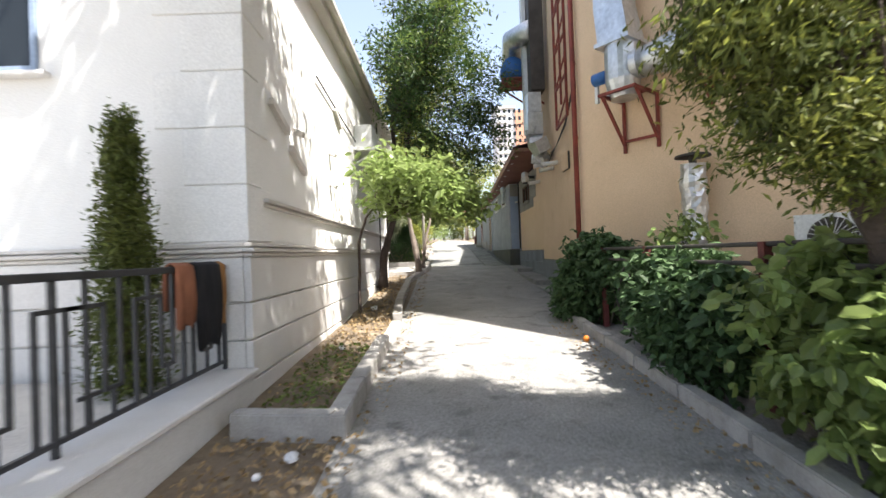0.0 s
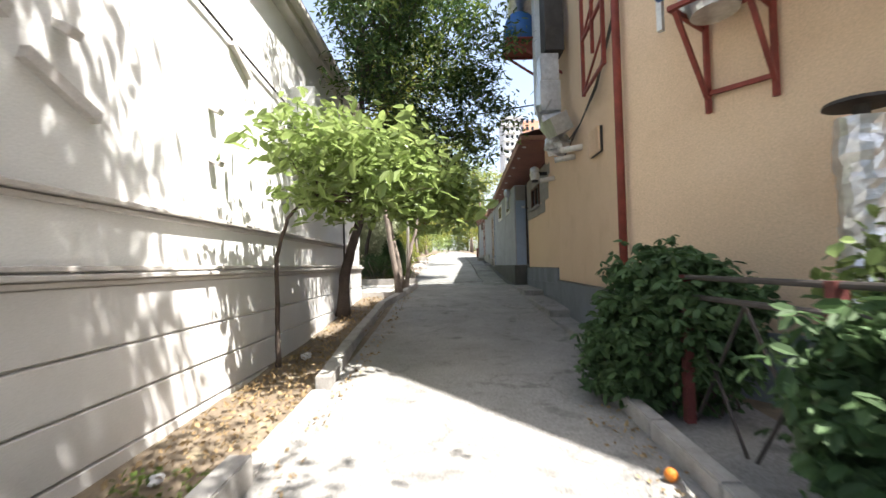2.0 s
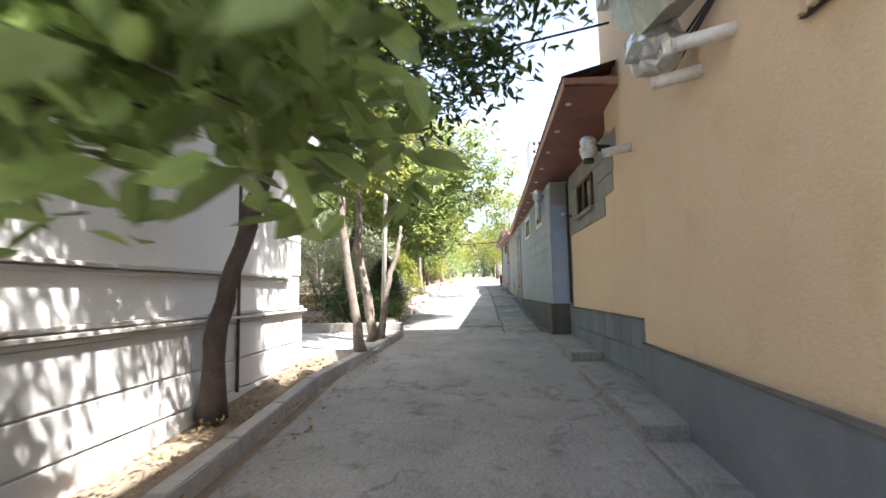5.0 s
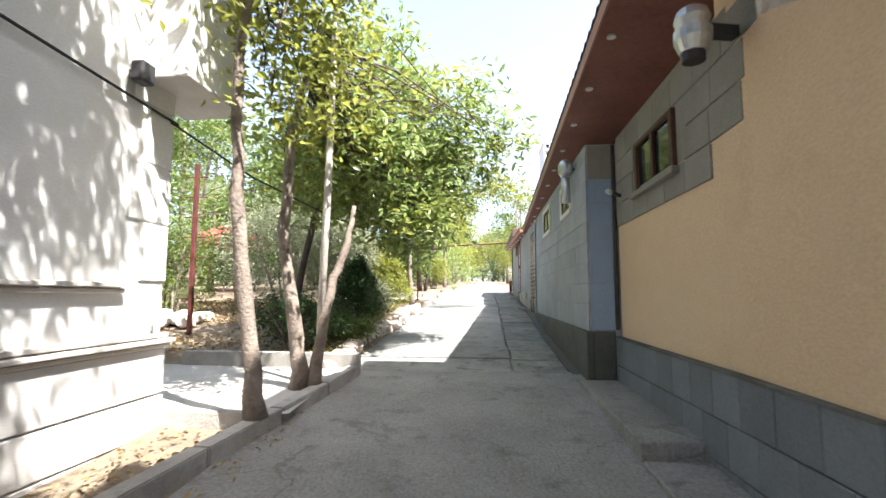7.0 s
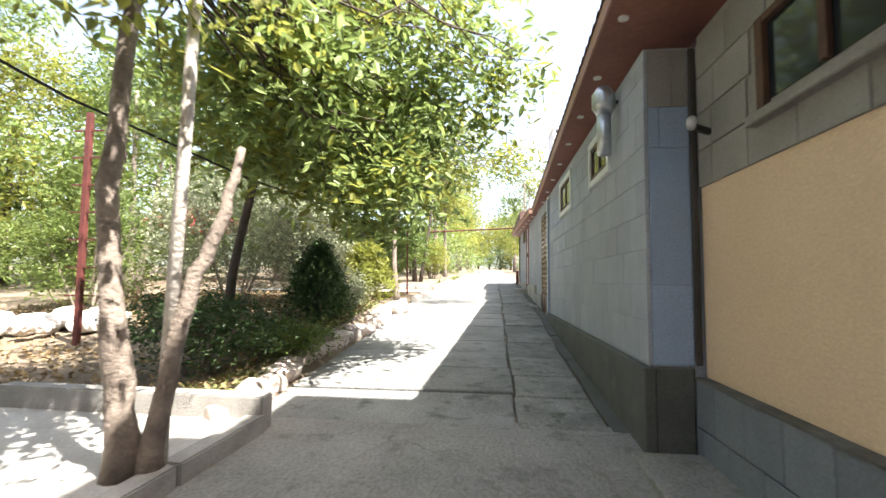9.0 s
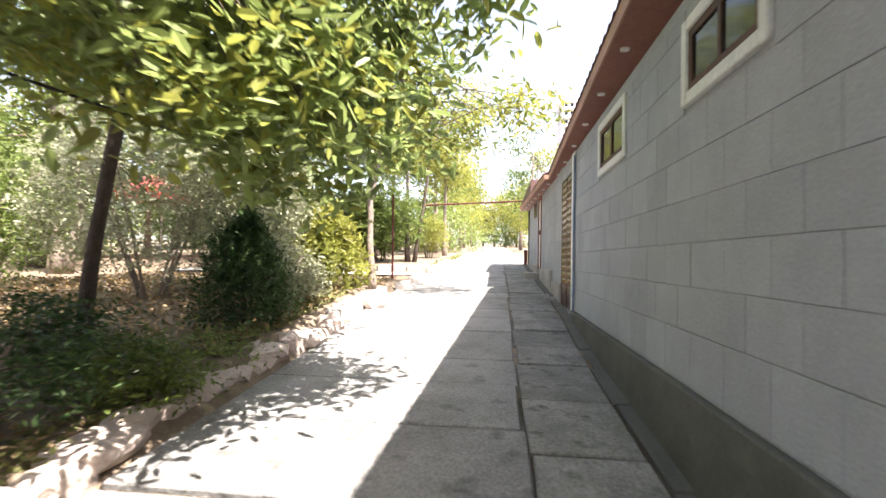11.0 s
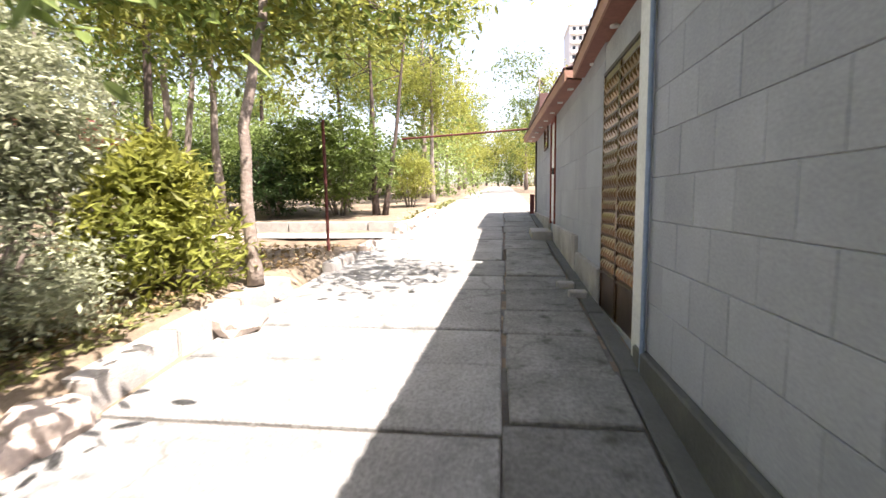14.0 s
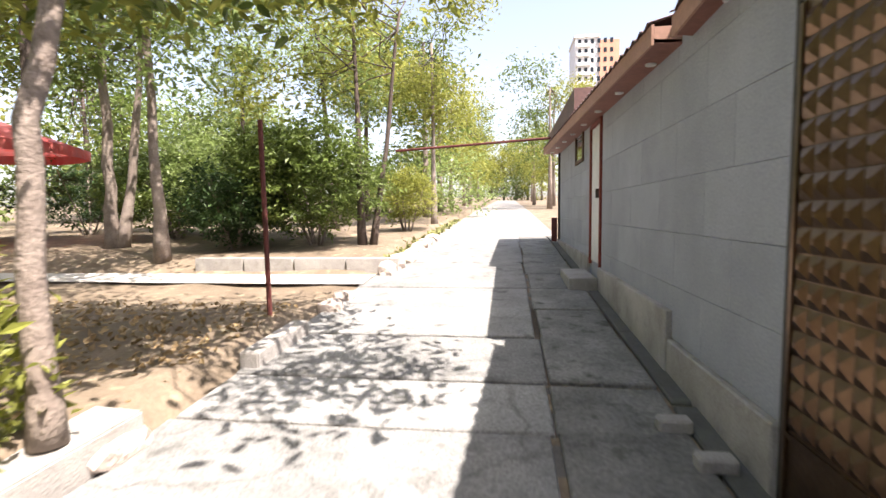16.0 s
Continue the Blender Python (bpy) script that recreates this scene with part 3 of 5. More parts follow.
hung_cloth(5.2, 5.47, 0.50, cloth_brown, "reddish brown towel hung over the fence rail")
hung_cloth(5.49, 5.95, 0.72, cloth_black, "black garment hung over the fence rail")
hung_cloth(5.96, 6.05, 0.55, cloth_ochre, "ochre strip of cloth hung over the fence rail", 0.05)
conifer("slim dark green thuja behind the iron fence", (-3.05, 5.62, 0.25), 2.6, 0.29, 14000, 5, leaf=0.07)

# ---- planter kerbs on the white building's side ----
def kerb(x0, y0, x1, y1, h=0.17, w=0.17, group="kerb stones along the planting bed", label="pale concrete kerb stone, chipped at its edges"):
    a, b = Vector((x0, y0, gz(y0))), Vector((x1, y1, gz(y1)))
    e = Vector((b - a).xy).normalized()
    s = Vector((-e.y, e.x, 0)) * w / 2
    bm = bmesh.new()
    vs = [bm.verts.new(p + q * s + Vector((0, 0, z))) for p in (a, b) for q in (-1, 1) for z in (-0.12, h)]
    for f in ((0, 1, 3, 2), (4, 6, 7, 5), (0, 4, 5, 1), (2, 3, 7, 6), (1, 5, 7, 3), (0, 2, 6, 4)):
        bm.faces.new([vs[i] for i in f])
    bmesh.ops.recalc_face_normals(bm, faces=bm.faces[:])
    bmesh.ops.bevel(bm, geom=bm.edges[:], offset=0.012, segments=2, affect="EDGES")
    return tagged(obj("kerb_stone", bm, kerb_concrete), label, "kerb", group)


kerb(-1.95, 5.22, -1.12, 5.12, 0.2, 0.16)
for y in np.arange(5.05, 8.1, 1.02):
    kerb(-1.11, float(y), -1.11, float(y) + 1.0, 0.19)
for y in np.arange(8.15, 10.1, 0.98):
    kerb(-1.12, float(y), -1.13, float(y) + 0.95, 0.035)
cx = np.interp
for y in np.arange(10.15, 20.0, 1.02):
    y = float(y)
    kx = [float(cx(v, [10, 12.5, 16.4, 18, 20.3], [-1.1, -1.28, -1.32, -1.05, -0.78])) for v in (y, y + 1.0)]
    kerb(kx[0], y, kx[1], y + 1.0, 0.15)
kerb(-2.3, 18.24, -1.16, 18.24, 0.13, 0.16)
kerb(-3.4, 20.42, -0.72, 20.36, 0.3, 0.2, label="thick concrete kerb closing the park bed")

# ---- yellow building ----
D2 = Vector((0.6117, -0.7911, 0))      # along the oblique facade, towards the viewer
N2 = Vector((-0.7911, -0.6117, 0))     # out of it
P2 = Vector((2.52, 10.72, 0))
YX, YEND, YTOP = 2.92, 20.185, 9.45


def prism(bm, plan, z0, z1):
    lo = [bm.verts.new((x, y, z0)) for x, y in plan]
    hi = [bm.verts.new((x, y, z1)) for x, y in plan]
    n = len(plan)
    for i in range(n):
        bm.faces.new((lo[i], lo[(i + 1) % n], hi[(i + 1) % n], hi[i]))
    bm.faces.new(hi)
    bm.faces.new(lo[::-1])
    bmesh.ops.recalc_face_normals(bm, faces=bm.faces[:])
    return bm


far_end = P2 + D2 * 14
# the set-back block to y 18.75 is unseen, added for its shadow edge on the alley
plan_tall = [(2.70, 10.75), (YX, 17.3), (3.3, 17.3), (3.3, 18.75), (12, 18.75), (16, far_end.y), (far_end.x, far_end.y), (P2.x + 0.02, P2.y)]
tagged(obj("wall_yellow_building", prism(bmesh.new(), plan_tall, -1, YTOP), yellow_plaster), "tall ochre-yellow plastered building with an oblique facade", "wall", "", "structure")
yl = tagged(obj("wall_yellow_low", boxes(((YX, 17.302, 0.4), (5, YEND, 4.36))), yellow_plaster), "lower end of the yellow plastered wall", "wall", "", "structure")
# the 0.42 overhang over the oblique facade is unseen, added to shift its shadow edge
tagged(obj("roof_yellow_building", prism(bmesh.new(), [(2.5, 10.7), (YX - 0.1, 17.4), (3.2, 17.4), (3.2, 18.85), (12, 18.85), (16, far_end.y), tuple((far_end + N2 * 0.42).xy), tuple((P2 + N2 * 0.42).xy)], YTOP + 0.002, YTOP + 0.15), roof_sheet), "flat roof edge of the yellow building", "roof", "", "structure")
# grey block plinth along the foot of the yellow wall
pw = tagged(obj("plinth", boxes(((YX - 0.06, 15.86, 0.3), (YX + 0.02, YEND, 1.60))), mortar), "grey block plinth below the yellow wall", "plinth", "", "structure")
y = 15.88
row = 0
for z0, z1 in ((0.62, 0.93), (0.94, 1.26), (1.27, 1.62)):
    y = 15.88 - (0.2 if row % 2 else 0)
    while y < YEND - 0.05:
        a, b = max(y, 15.87), min(y + 0.4, YEND)
        part("block", boxes(((YX - 0.085, a + 0.004, z0), (YX - 0.03, b - 0.004, z1)), bevel=0.006), plinth_grey, pw)
        y += 0.4
    row += 1
pw2 = tagged(obj("plinth_low", prism(bmesh.new(), [(2.50, 10.75), (2.73, 10.75), (2.94, 15.86), (2.83, 15.86)], 0.1, 1.34), plinth_grey), "smooth grey cement plinth below the yellow wall", "plinth", "", "structure")
part("plinth_front", prism(bmesh.new(), [tuple((P2 + N2 * 0.06 + D2 * 0.05).xy), tuple((P2 + N2 * 0.06 + D2 * 14).xy), tuple((P2 - N2 * 0.02 + D2 * 14).xy), tuple((P2 - N2 * 0.02 + D2 * 0.05).xy)], -1, 1.02), plinth_grey, pw2)
part("joint_line", boxes(((YX - 0.095, 15.87, 1.622), (YX - 0.004, YEND, 1.638))), joint_dirt, pw)
part("joint_line", prism(bmesh.new(), [(2.49, 10.76), (2.6, 10.76), (2.86, 15.86), (2.82, 15.86)], 1.342, 1.358), joint_dirt, pw2)
# stepped concrete ledge at its foot
for (y0, y1) in ((10.9, 14.5), (14.5, 17.62), (17.62, 20.19)):
    bm = bmesh.new()
    vs = [bm.verts.new((x, y, z)) for y, top in ((y0, gz(y0) + 0.17), (y1 - 0.05, gz(y1) + 0.035)) for x in (2.33, 2.86) for z in (top - 0.5, top)]
    for f in ((0, 1, 3, 2), (4, 6, 7, 5), (0, 4, 5, 1), (2, 3, 7, 6), (1, 5, 7, 3), (0, 2, 6, 4)):
        bm.faces.new([vs[i] for i in f])
    bmesh.ops.recalc_face_normals(bm, faces=bm.faces[:])
    bmesh.ops.bevel(bm, geom=bm.edges[:], offset=0.012, segments=1, affect="EDGES")
    tagged(obj("ledge", bm, concrete), "worn concrete ledge stepping up beside the alley", "ledge", "", "structure")
# unpainted patch under the eave
pt = thing("bare_patch", (YX, 18.5, 3.4), "bare grey blocks where the yellow plaster stops", "wall patch")
part("backing", boxes(((YX - 0.006, 17.0, 3.42), (YX - 0.002, YEND, 4.36))), bare_block, pt)
zz = 3.12
k = 0
while zz < 4.3:
    yy = 16.9 + (0.55 if zz < 3.4 else 0.25 if zz < 3.7 else 0) - (0.2 if k % 2 else 0)
    while yy < YEND - 0.05:
        a, b = yy, min(yy + 0.5, YEND)
        if not (a < 19.3 and b > 18.1 and 3.3 < zz + 0.14 < 4.0):
            part("block", boxes(((YX - 0.02, a + 0.005, zz), (YX + 0.02, b - 0.005, zz + 0.285)), bevel=0.004), bare_block, pt)
        yy += 0.5
    zz += 0.295
    k += 1
yw = tagged(obj("window_2", boxes(((YX - 0.012, 18.2, 3.46), (YX - 0.004, 19.2, 3.93))), glass), "dark brown framed window under the eave", "window", "", "structure")
part("window_frame", boxes(((YX - 0.05, 18.12, 3.40), (YX - 0.003, 18.2, 3.98)), ((YX - 0.05, 19.2, 3.40), (YX - 0.003, 19.28, 3.98)), ((YX - 0.05, 18.2, 3.93), (YX - 0.003, 19.2, 3.98)), ((YX - 0.05, 18.66, 3.46), (YX - 0.013, 18.72, 3.93)), bevel=0.005), wood_brown, yw)
part("window_sill", boxes(((YX - 0.09, 18.05, 3.33), (YX - 0.003, 19.35, 3.395)), bevel=0.008), bare_block, yw)


def on_facade(s, z, out=0.0):
    p = P2 + D2 * s + N2 * out
    return Vector((p.x, p.y, z))


def facade_box(bm, s0, s1, z0, z1, o0, o1):
    plan = [tuple(on_facade(s, 0, o).xy) for s, o in ((s0, o0), (s1, o0), (s1, o1), (s0, o1))]
    return prism(bm, plan, z0, z1)


w3 = tagged(obj("window_3", facade_box(bmesh.new(), 2.86, 3.42, 3.27, 3.68, 0.004, 0.012), glass), "small barred window in the yellow facade", "window", "", "structure")
fr = bmesh.new()
for a in ((2.81, 2.86, 3.21, 3.74), (3.42, 3.48, 3.21, 3.74), (2.86, 3.42, 3.68, 3.74), (2.86, 3.42, 3.21, 3.27)):
    facade_box(fr, *a, 0.003, 0.05)
part("window_frame", fr, moulding_mat, w3)
for s in (3.0, 3.15, 3.3):
    part("window_bar", facade_box(bmesh.new(), s - 0.01, s + 0.01, 3.21, 3.74, 0.055, 0.075), dark_metal, w3)

# red standpipe and ladder
rp = thing("standpipe", tuple(on_facade(0, 1.0)), "dark red steel pipe up the corner of the yellow building", "pipe")
part("pipe", rod([on_facade(-0.02, 0.3, 0.06), on_facade(-0.02, 9.2, 0.06)], 0.05, 10), rust_red, rp, smooth=True)
for z in (3.85, 5.4, 7.0):
    part("bracket", bar(on_facade(-0.02, z, 0.06), (2.66, 11.2, z + 0.06), 0.035), rust_red, rp)
ld = thing("ladder", (2.65, 12.2, 4.4), "dark red steel ladder frame fixed to the yellow wall", "ladder")
for (x, y) in ((2.42, 11.05), (2.5, 12.25)):
    part("rail", bar((x, y, 4.35), (x, y, 9.2), 0.05), rust_red, ld)
part("rail", bar((2.45, 11.6, 4.75), (2.45, 11.6, 9.2), 0.045), rust_red, ld)
for z in np.arange(4.38, 9.1, 0.85):
    z = float(z)
    part("rung", bar((2.42, 11.05, z), (2.5, 12.25, z), 0.04), rust_red, ld)
    part("brace", bar((2.42, 11.05, z + 0.42), (2.5, 12.25, z + 0.02), 0.03), rust_red, ld)

# ---- ducts on the facade ----
fd = thing("fan_duct", tuple(on_facade(1.2, 4.2, 0.4)), "galvanised extractor duct with a fan housing on a steel bracket", "duct")
bm = bmesh.new()
o = 0.42
tube(bm, [on_facade(1.28, 4.15, o), on_facade(1.26, 4.45, o), on_facade(1.26, 5.05, o)], [0.22, 0.29, 0.29], 20)
part("fan_housing", bm, galvanised, fd, smooth=False)
bm = facade_box(bmesh.new(), 0.93, 1.57, 5.05, 5.12, o - 0.32, o + 0.32)
part("flange", bm, galvanised, fd)
bm = bmesh.new()
lo = [bm.verts.new(on_facade(s, 5.12, q)) for s, q in ((0.97, o - 0.27), (1.53, o - 0.27), (1.53, o + 0.27), (0.97, o + 0.27))]
mid = [bm.verts.new(on_facade(s, 5.75, q)) for s, q in ((0.88, o - 0.22), (1.42, o - 0.22), (1.42, o + 0.22), (0.88, o + 0.22))]
hi = [bm.verts.new(on_facade(s, 9.0, q)) for s, q in ((0.88, o - 0.22), (1.42, o - 0.22), (1.42, o + 0.22), (0.88, o + 0.22))]
for a, b in ((lo, mid), (mid, hi)):
    for i in range(4):
        bm.faces.new((a[i], a[(i + 1) % 4], b[(i + 1) % 4], b[i]))
bm.faces.new(hi)
part("vertical_duct", bm, galvanised, fd)
part("collar", rod([on_facade(1.5, 4.66, o), on_facade(1.62, 4.66, o)], [0.25, 0.25], 20), galvanised, fd)
bm = bmesh.new()
tube(bm, [on_facade(1.62, 4.66, o), on_facade(1.85, 4.66, o), on_facade(2.4, 4.68, o), on_facade(3.1, 4.75, o), on_facade(6.5, 4.95, o)], [0.23, 0.26, 0.33, 0.36, 0.36], 20)
part("horizontal_duct", bm, galvanised, fd, smooth=True)
part("motor", rod([on_facade(0.72, 4.62, 0.45), on_facade(0.98, 4.62, 0.45)], [0.11, 0.11], 14), blue_paint, fd, smooth=True)
part("motor_stand", facade_box(bmesh.new(), 0.66, 0.72, 4.24, 4.75, 0.3, 0.36), white_metal, fd)
part("motor_stand", facade_box(bmesh.new(), 0.9, 0.96, 4.24, 4.6, 0.3, 0.36), white_metal, fd)
br = thing("duct_bracket", tuple(on_facade(1.2, 3.4)), "rusty welded angle-iron bracket under the duct", "bracket")
for s in (1.02, 1.64):
    part("upright", bar(on_facade(s, 3.3, 0.03), on_facade(s, 4.25, 0.03), 0.05), rust_red, br)
    part("arm", bar(on_facade(s - 0.02, 4.22, 0.0), on_facade(s - 0.02, 4.22, 0.75), 0.05), rust_red, br)
    part("strut", bar(on_facade(s, 3.45, 0.04), on_facade(s, 4.2, 0.68), 0.045), rust_red, br)
for z, q in ((4.22, 0.73), (3.5, 0.05), (4.22, 0.3)):
    part("crossbar", bar(on_facade(1.0, z, q), on_facade(1.66, z, q), 0.045), rust_red, br)
for s in (2.5, 4.4):
    b2 = thing("duct_bracket", tuple(on_facade(s, 3.8)), "small rusty bracket under the horizontal duct", "bracket")
    part("upright", bar(on_facade(s, 3.72, 0.02), on_facade(s, 4.4, 0.02), 0.045), rust_red, b2)
    part("strut", bar(on_facade(s, 3.85, 0.03), on_facade(s, 4.32, 0.6), 0.045), rust_red, b2)
    part("arm", bar(on_facade(s, 4.34, 0.0), on_facade(s, 4.34, 0.7), 0.045), rust_red, b2)
# foil-wrapped flue
ch = thing("flue_pipe", tuple(on_facade(2.25, 1.0, 0.3)), "stubby flue wrapped in crumpled foil with a rusty cap", "flue")
rngc = np.random.default_rng(3)
zs = np.linspace(1.0, 2.86, 26)
tt = [on_facade(2.3 + 0.008 * math.sin(z * 9), float(z), 0.3) for z in zs]
bm = rod(tt, [0.185 * (1 + 0.05 * rngc.normal()) + (0.1 * max(0, 1.75 - z)) for z in zs], 16)
for v in bm.verts:
    v.co += Vector(rngc.normal(size=3)) * 0.006
part("foil_wrap", bm, foil, ch)
part("neck", rod([on_facade(2.3, 2.86, 0.3), on_facade(2.3, 3.0, 0.3)], 0.06, 10), dark_metal, ch)
part("cap", rod([on_facade(2.3, 2.97, 0.3), on_facade(2.3, 3.0, 0.3), on_facade(2.3, 3.05, 0.3)], [0.26, 0.25, 0.04], 20), dark_metal, ch)
# air conditioner low on the facade
ac2 = thing("air_conditioner", tuple(on_facade(4.1, 1.2, 0.2)), "white outdoor air conditioner unit with a round fan grille", "air conditioner")
part("casing", facade_box(bmesh.new(), 3.6, 4.5, 1.3, 1.95, 0.1, 0.42), white_metal, ac2)
part("fan_grille", rod([on_facade(4.0, 1.64, 0.421), on_facade(4.0, 1.64, 0.44)], 0.26, 24), dark_metal, ac2)
for k in range(12):
    a = k * math.pi / 12
    part("grille_wire", bar(on_facade(4.0 + 0.26 * math.cos(a), 1.64 + 0.26 * math.sin(a), 0.45), on_facade(4.0 - 0.26 * math.cos(a), 1.64 - 0.26 * math.sin(a), 0.45), 0.008), white_metal, ac2)
for s in (3.75, 4.35):
    part("bracket", facade_box(bmesh.new(), s - 0.02, s + 0.02, 1.25, 1.298, -0.01, 0.44), rust_red, ac2)

# ---- alley side of the yellow wall: duct, elbow, stubs, louvre ----
ad = thing("wall_duct", (2.5, 14.2, 4.2), "galvanised square duct dropping down the yellow wall to an elbow", "duct")
part("duct", boxes(((2.2, 14.1, 4.75), (2.6, 14.55, 5.35)), ((2.22, 14.12, 5.36), (2.58, 14.53, 5.9)), bevel=0.008), galvanised, ad)
bm = bmesh.new()
tube(bm, [(2.4, 14.32, 4.9), (2.4, 14.22, 4.55), (2.42, 13.95, 4.36), (2.45, 13.5, 4.32)], [0.26, 0.26, 0.26, 0.24], 4)
part("elbow", bm, galvanised, ad)
part("duct", boxes(((2.22, 14.6, 4.9), (2.34, 14.9, 9.2)), bevel=0.008), white_metal, ad)
part("duct", boxes(((2.32, 14.1, 5.95), (2.7, 14.56, 9.2)), bevel=0.01), dark_metal, ad)
cr = thing("crumpled_insulation", (2.5, 14.4, 3.9), "torn crumpled foil insulation hanging under the duct", "insulation")
rngc = np.random.default_rng(11)
bm = bmesh.new()
bmesh.ops.create_icosphere(bm, subdivisions=3, radius=0.24, matrix=Matrix.Translation((2.5, 14.15, 4.08)))
for v in bm.verts:
    v.co += Vector(rngc.normal(size=3)) * 0.022 + 0.09 * Vector((0, 0.6, 0.6)) * noise.noise(v.co * 4)
part("foil", bm, foil, cr)
fan = thing("roof_fan", (2.3, 15.2, 6.6), "blue round extractor fan with silver duct on a rusty shelf", "fan")
part("fan_body", rod([(2.0, 15.0, 6.9), (2.0, 15.5, 6.9)], 0.34, 18), blue_paint, fan, smooth=True)
part("duct_bend", rod([(2.1, 15.6, 7.0), (2.05, 15.5, 7.5), (2.0, 15.0, 7.7), (2.4, 14.2, 7.6)], 0.3, 14), galvanised, fan, smooth=True)
for y in (14.9, 15.7):
    part("shelf_arm", bar((1.7, y, 6.5), (2.85, y, 6.5), 0.05), rust_red, fan)
    part("shelf_strut", bar((1.8, y, 6.5), (2.85, y, 5.8), 0.045), rust_red, fan)
part("shelf_plate", boxes(((1.65, 14.8, 6.54), (2.8, 15.8, 6.57))), rust_red, fan)
for y, z, ln in ((13.45, 3.85, 0.4), (14.0, 3.8, 0.36), (15.85, 3.72, 0.3)):
    e = thing("drain_stub", (YX, y, z), "dirty white plastic pipe stub out of the yellow wall", "pipe", "pipe stubs in the yellow wall")
    part("pipe", rod([(2.82, y, z), (2.82 - ln, y + 0.15, z - 0.03)], 0.055, 12), plastic_white, e, smooth=True)
    part("end_band", rod([(2.82 - ln + 0.02, y + 0.145, z - 0.028), (2.82 - ln - 0.01, y + 0.155, z - 0.031)], 0.06, 12), moulding_mat, e)
lv = thing("louvre", (2.76, 12.4, 3.7), "old slatted ventilation louvre in the yellow wall", "louvre")
part("backing", boxes(((2.70, 12.15, 3.46), (2.74, 12.68, 3.86))), dark_metal, lv)
for k in range(6):
    part("slat", boxes(((2.66, 12.16 + 0.09 * k, 3.46), (2.705, 12.2 + 0.09 * k, 3.86))), yellow_plaster, lv)
sc = thing("wall_cable", (2.7, 12.6, 4.2), "bundle of thin cables slung along the yellow wall", "cable")
for k in range(3):
    part("cable", rod([(2.66, 11.3, 5.1 + 0.05 * k), (2.68, 12.2, 4.45 + 0.04 * k), (2.7, 13.2, 4.2), (2.76, 14.6, 4.15 - 0.1 * k)], 0.012, 5), dark_metal, sc)
part("cable", rod([(-3.0, 18.3, 5.75), (0, 17.4, 5.6), (2.86, 16.6, 5.75)], 0.018, 6), black_rubber, sc)

# ---- grey annex ----
GX, GY0, GY1 = 2.5, 20.22, 26.98
ga = tagged(obj("wall_grey_annex", boxes(((GX + 0.006, GY0 + 0.010, 0.6), (7, 29.75, 4.30))), mortar), "long grey-painted concrete block annex", "wall", "", "structure")
gp = tagged(obj("plinth_annex", boxes(((GX - 0.05, GY0 - 0.03, 0.7), (GX + 0.05, GY1, 1.70)), ((GX + 0.052, GY0 - 0.028, 0.7), (2.84, GY0 + 0.2, 1.698)), bevel=0.012), plinth_cement), "dark cement plinth under the grey block wall", "plinth", "", "structure")
WINS = [(21.42, 22.28, 3.62, 4.02), (23.88, 24.95, 3.62, 4.08)]
zc, k = 1.712, 0
heights = (0.35, 0.29, 0.284, 0.286, 0.288, 0.284, 0.29, 0.29, 0.13)
for h in heights:
    y = GY0 - (0.45 if k % 2 else 0.22)
    while y < GY1 - 0.02:
        a, b = max(y, GY0), min(y + 0.45, GY1)
        spans = [(a, b)]
        for wy0, wy1, wz0, wz1 in WINS:
            if zc + h > wz0 - 0.1 and zc < wz1 + 0.1:
                cut = []
                for p, q in spans:
                    if q <= wy0 - 0.09 or p >= wy1 + 0.09:
                        cut.append((p, q))
                    else:
                        if p < wy0 - 0.09:
                            cut.append((p, wy0 - 0.09))
                        if q > wy1 + 0.09:
                            cut.append((wy1 + 0.09, q))
                spans = cut
        for p, q in spans:
            if q - p > 0.03:
                out = 0.003 * random.random()
                part("block", boxes(((GX - out, p + 0.002, zc + 0.002), (GX + 0.03, q - 0.002, zc + h - 0.002)), bevel=0.003), grey_paint, ga)
        y += 0.45
    zc += h
    k += 1
for p, q, z0, z1, mt in ((GX + 0.034, YX - 0.075, 1.712, 2.345, front_blue), (GX + 0.034, YX - 0.075, 2.349, 3.46, front_blue), (GX + 0.034, GX + 0.115, 3.464, 3.80, front_blue), (GX + 0.119, YX - 0.075, 3.464, 3.80, front_blue), (GX + 0.034, GX + 0.22, 3.804, 4.28, bare_block), (GX + 0.224, YX - 0.075, 3.804, 4.28, bare_block)):
    part("panel", boxes(((p, GY0 - 0.002 * random.random(), z0), (q, GY0 + 0.03, z1)), bevel=0.003), mt, ga)
tagged(obj("downpipe_gap", boxes(((YX - 0.07, GY0 - 0.03, 1.72), (YX - 0.02, GY0 - 0.001, 4.28)), bevel=0.008), dark_metal), "dark gap and pipe between the two buildings", "pipe", "", "structure")
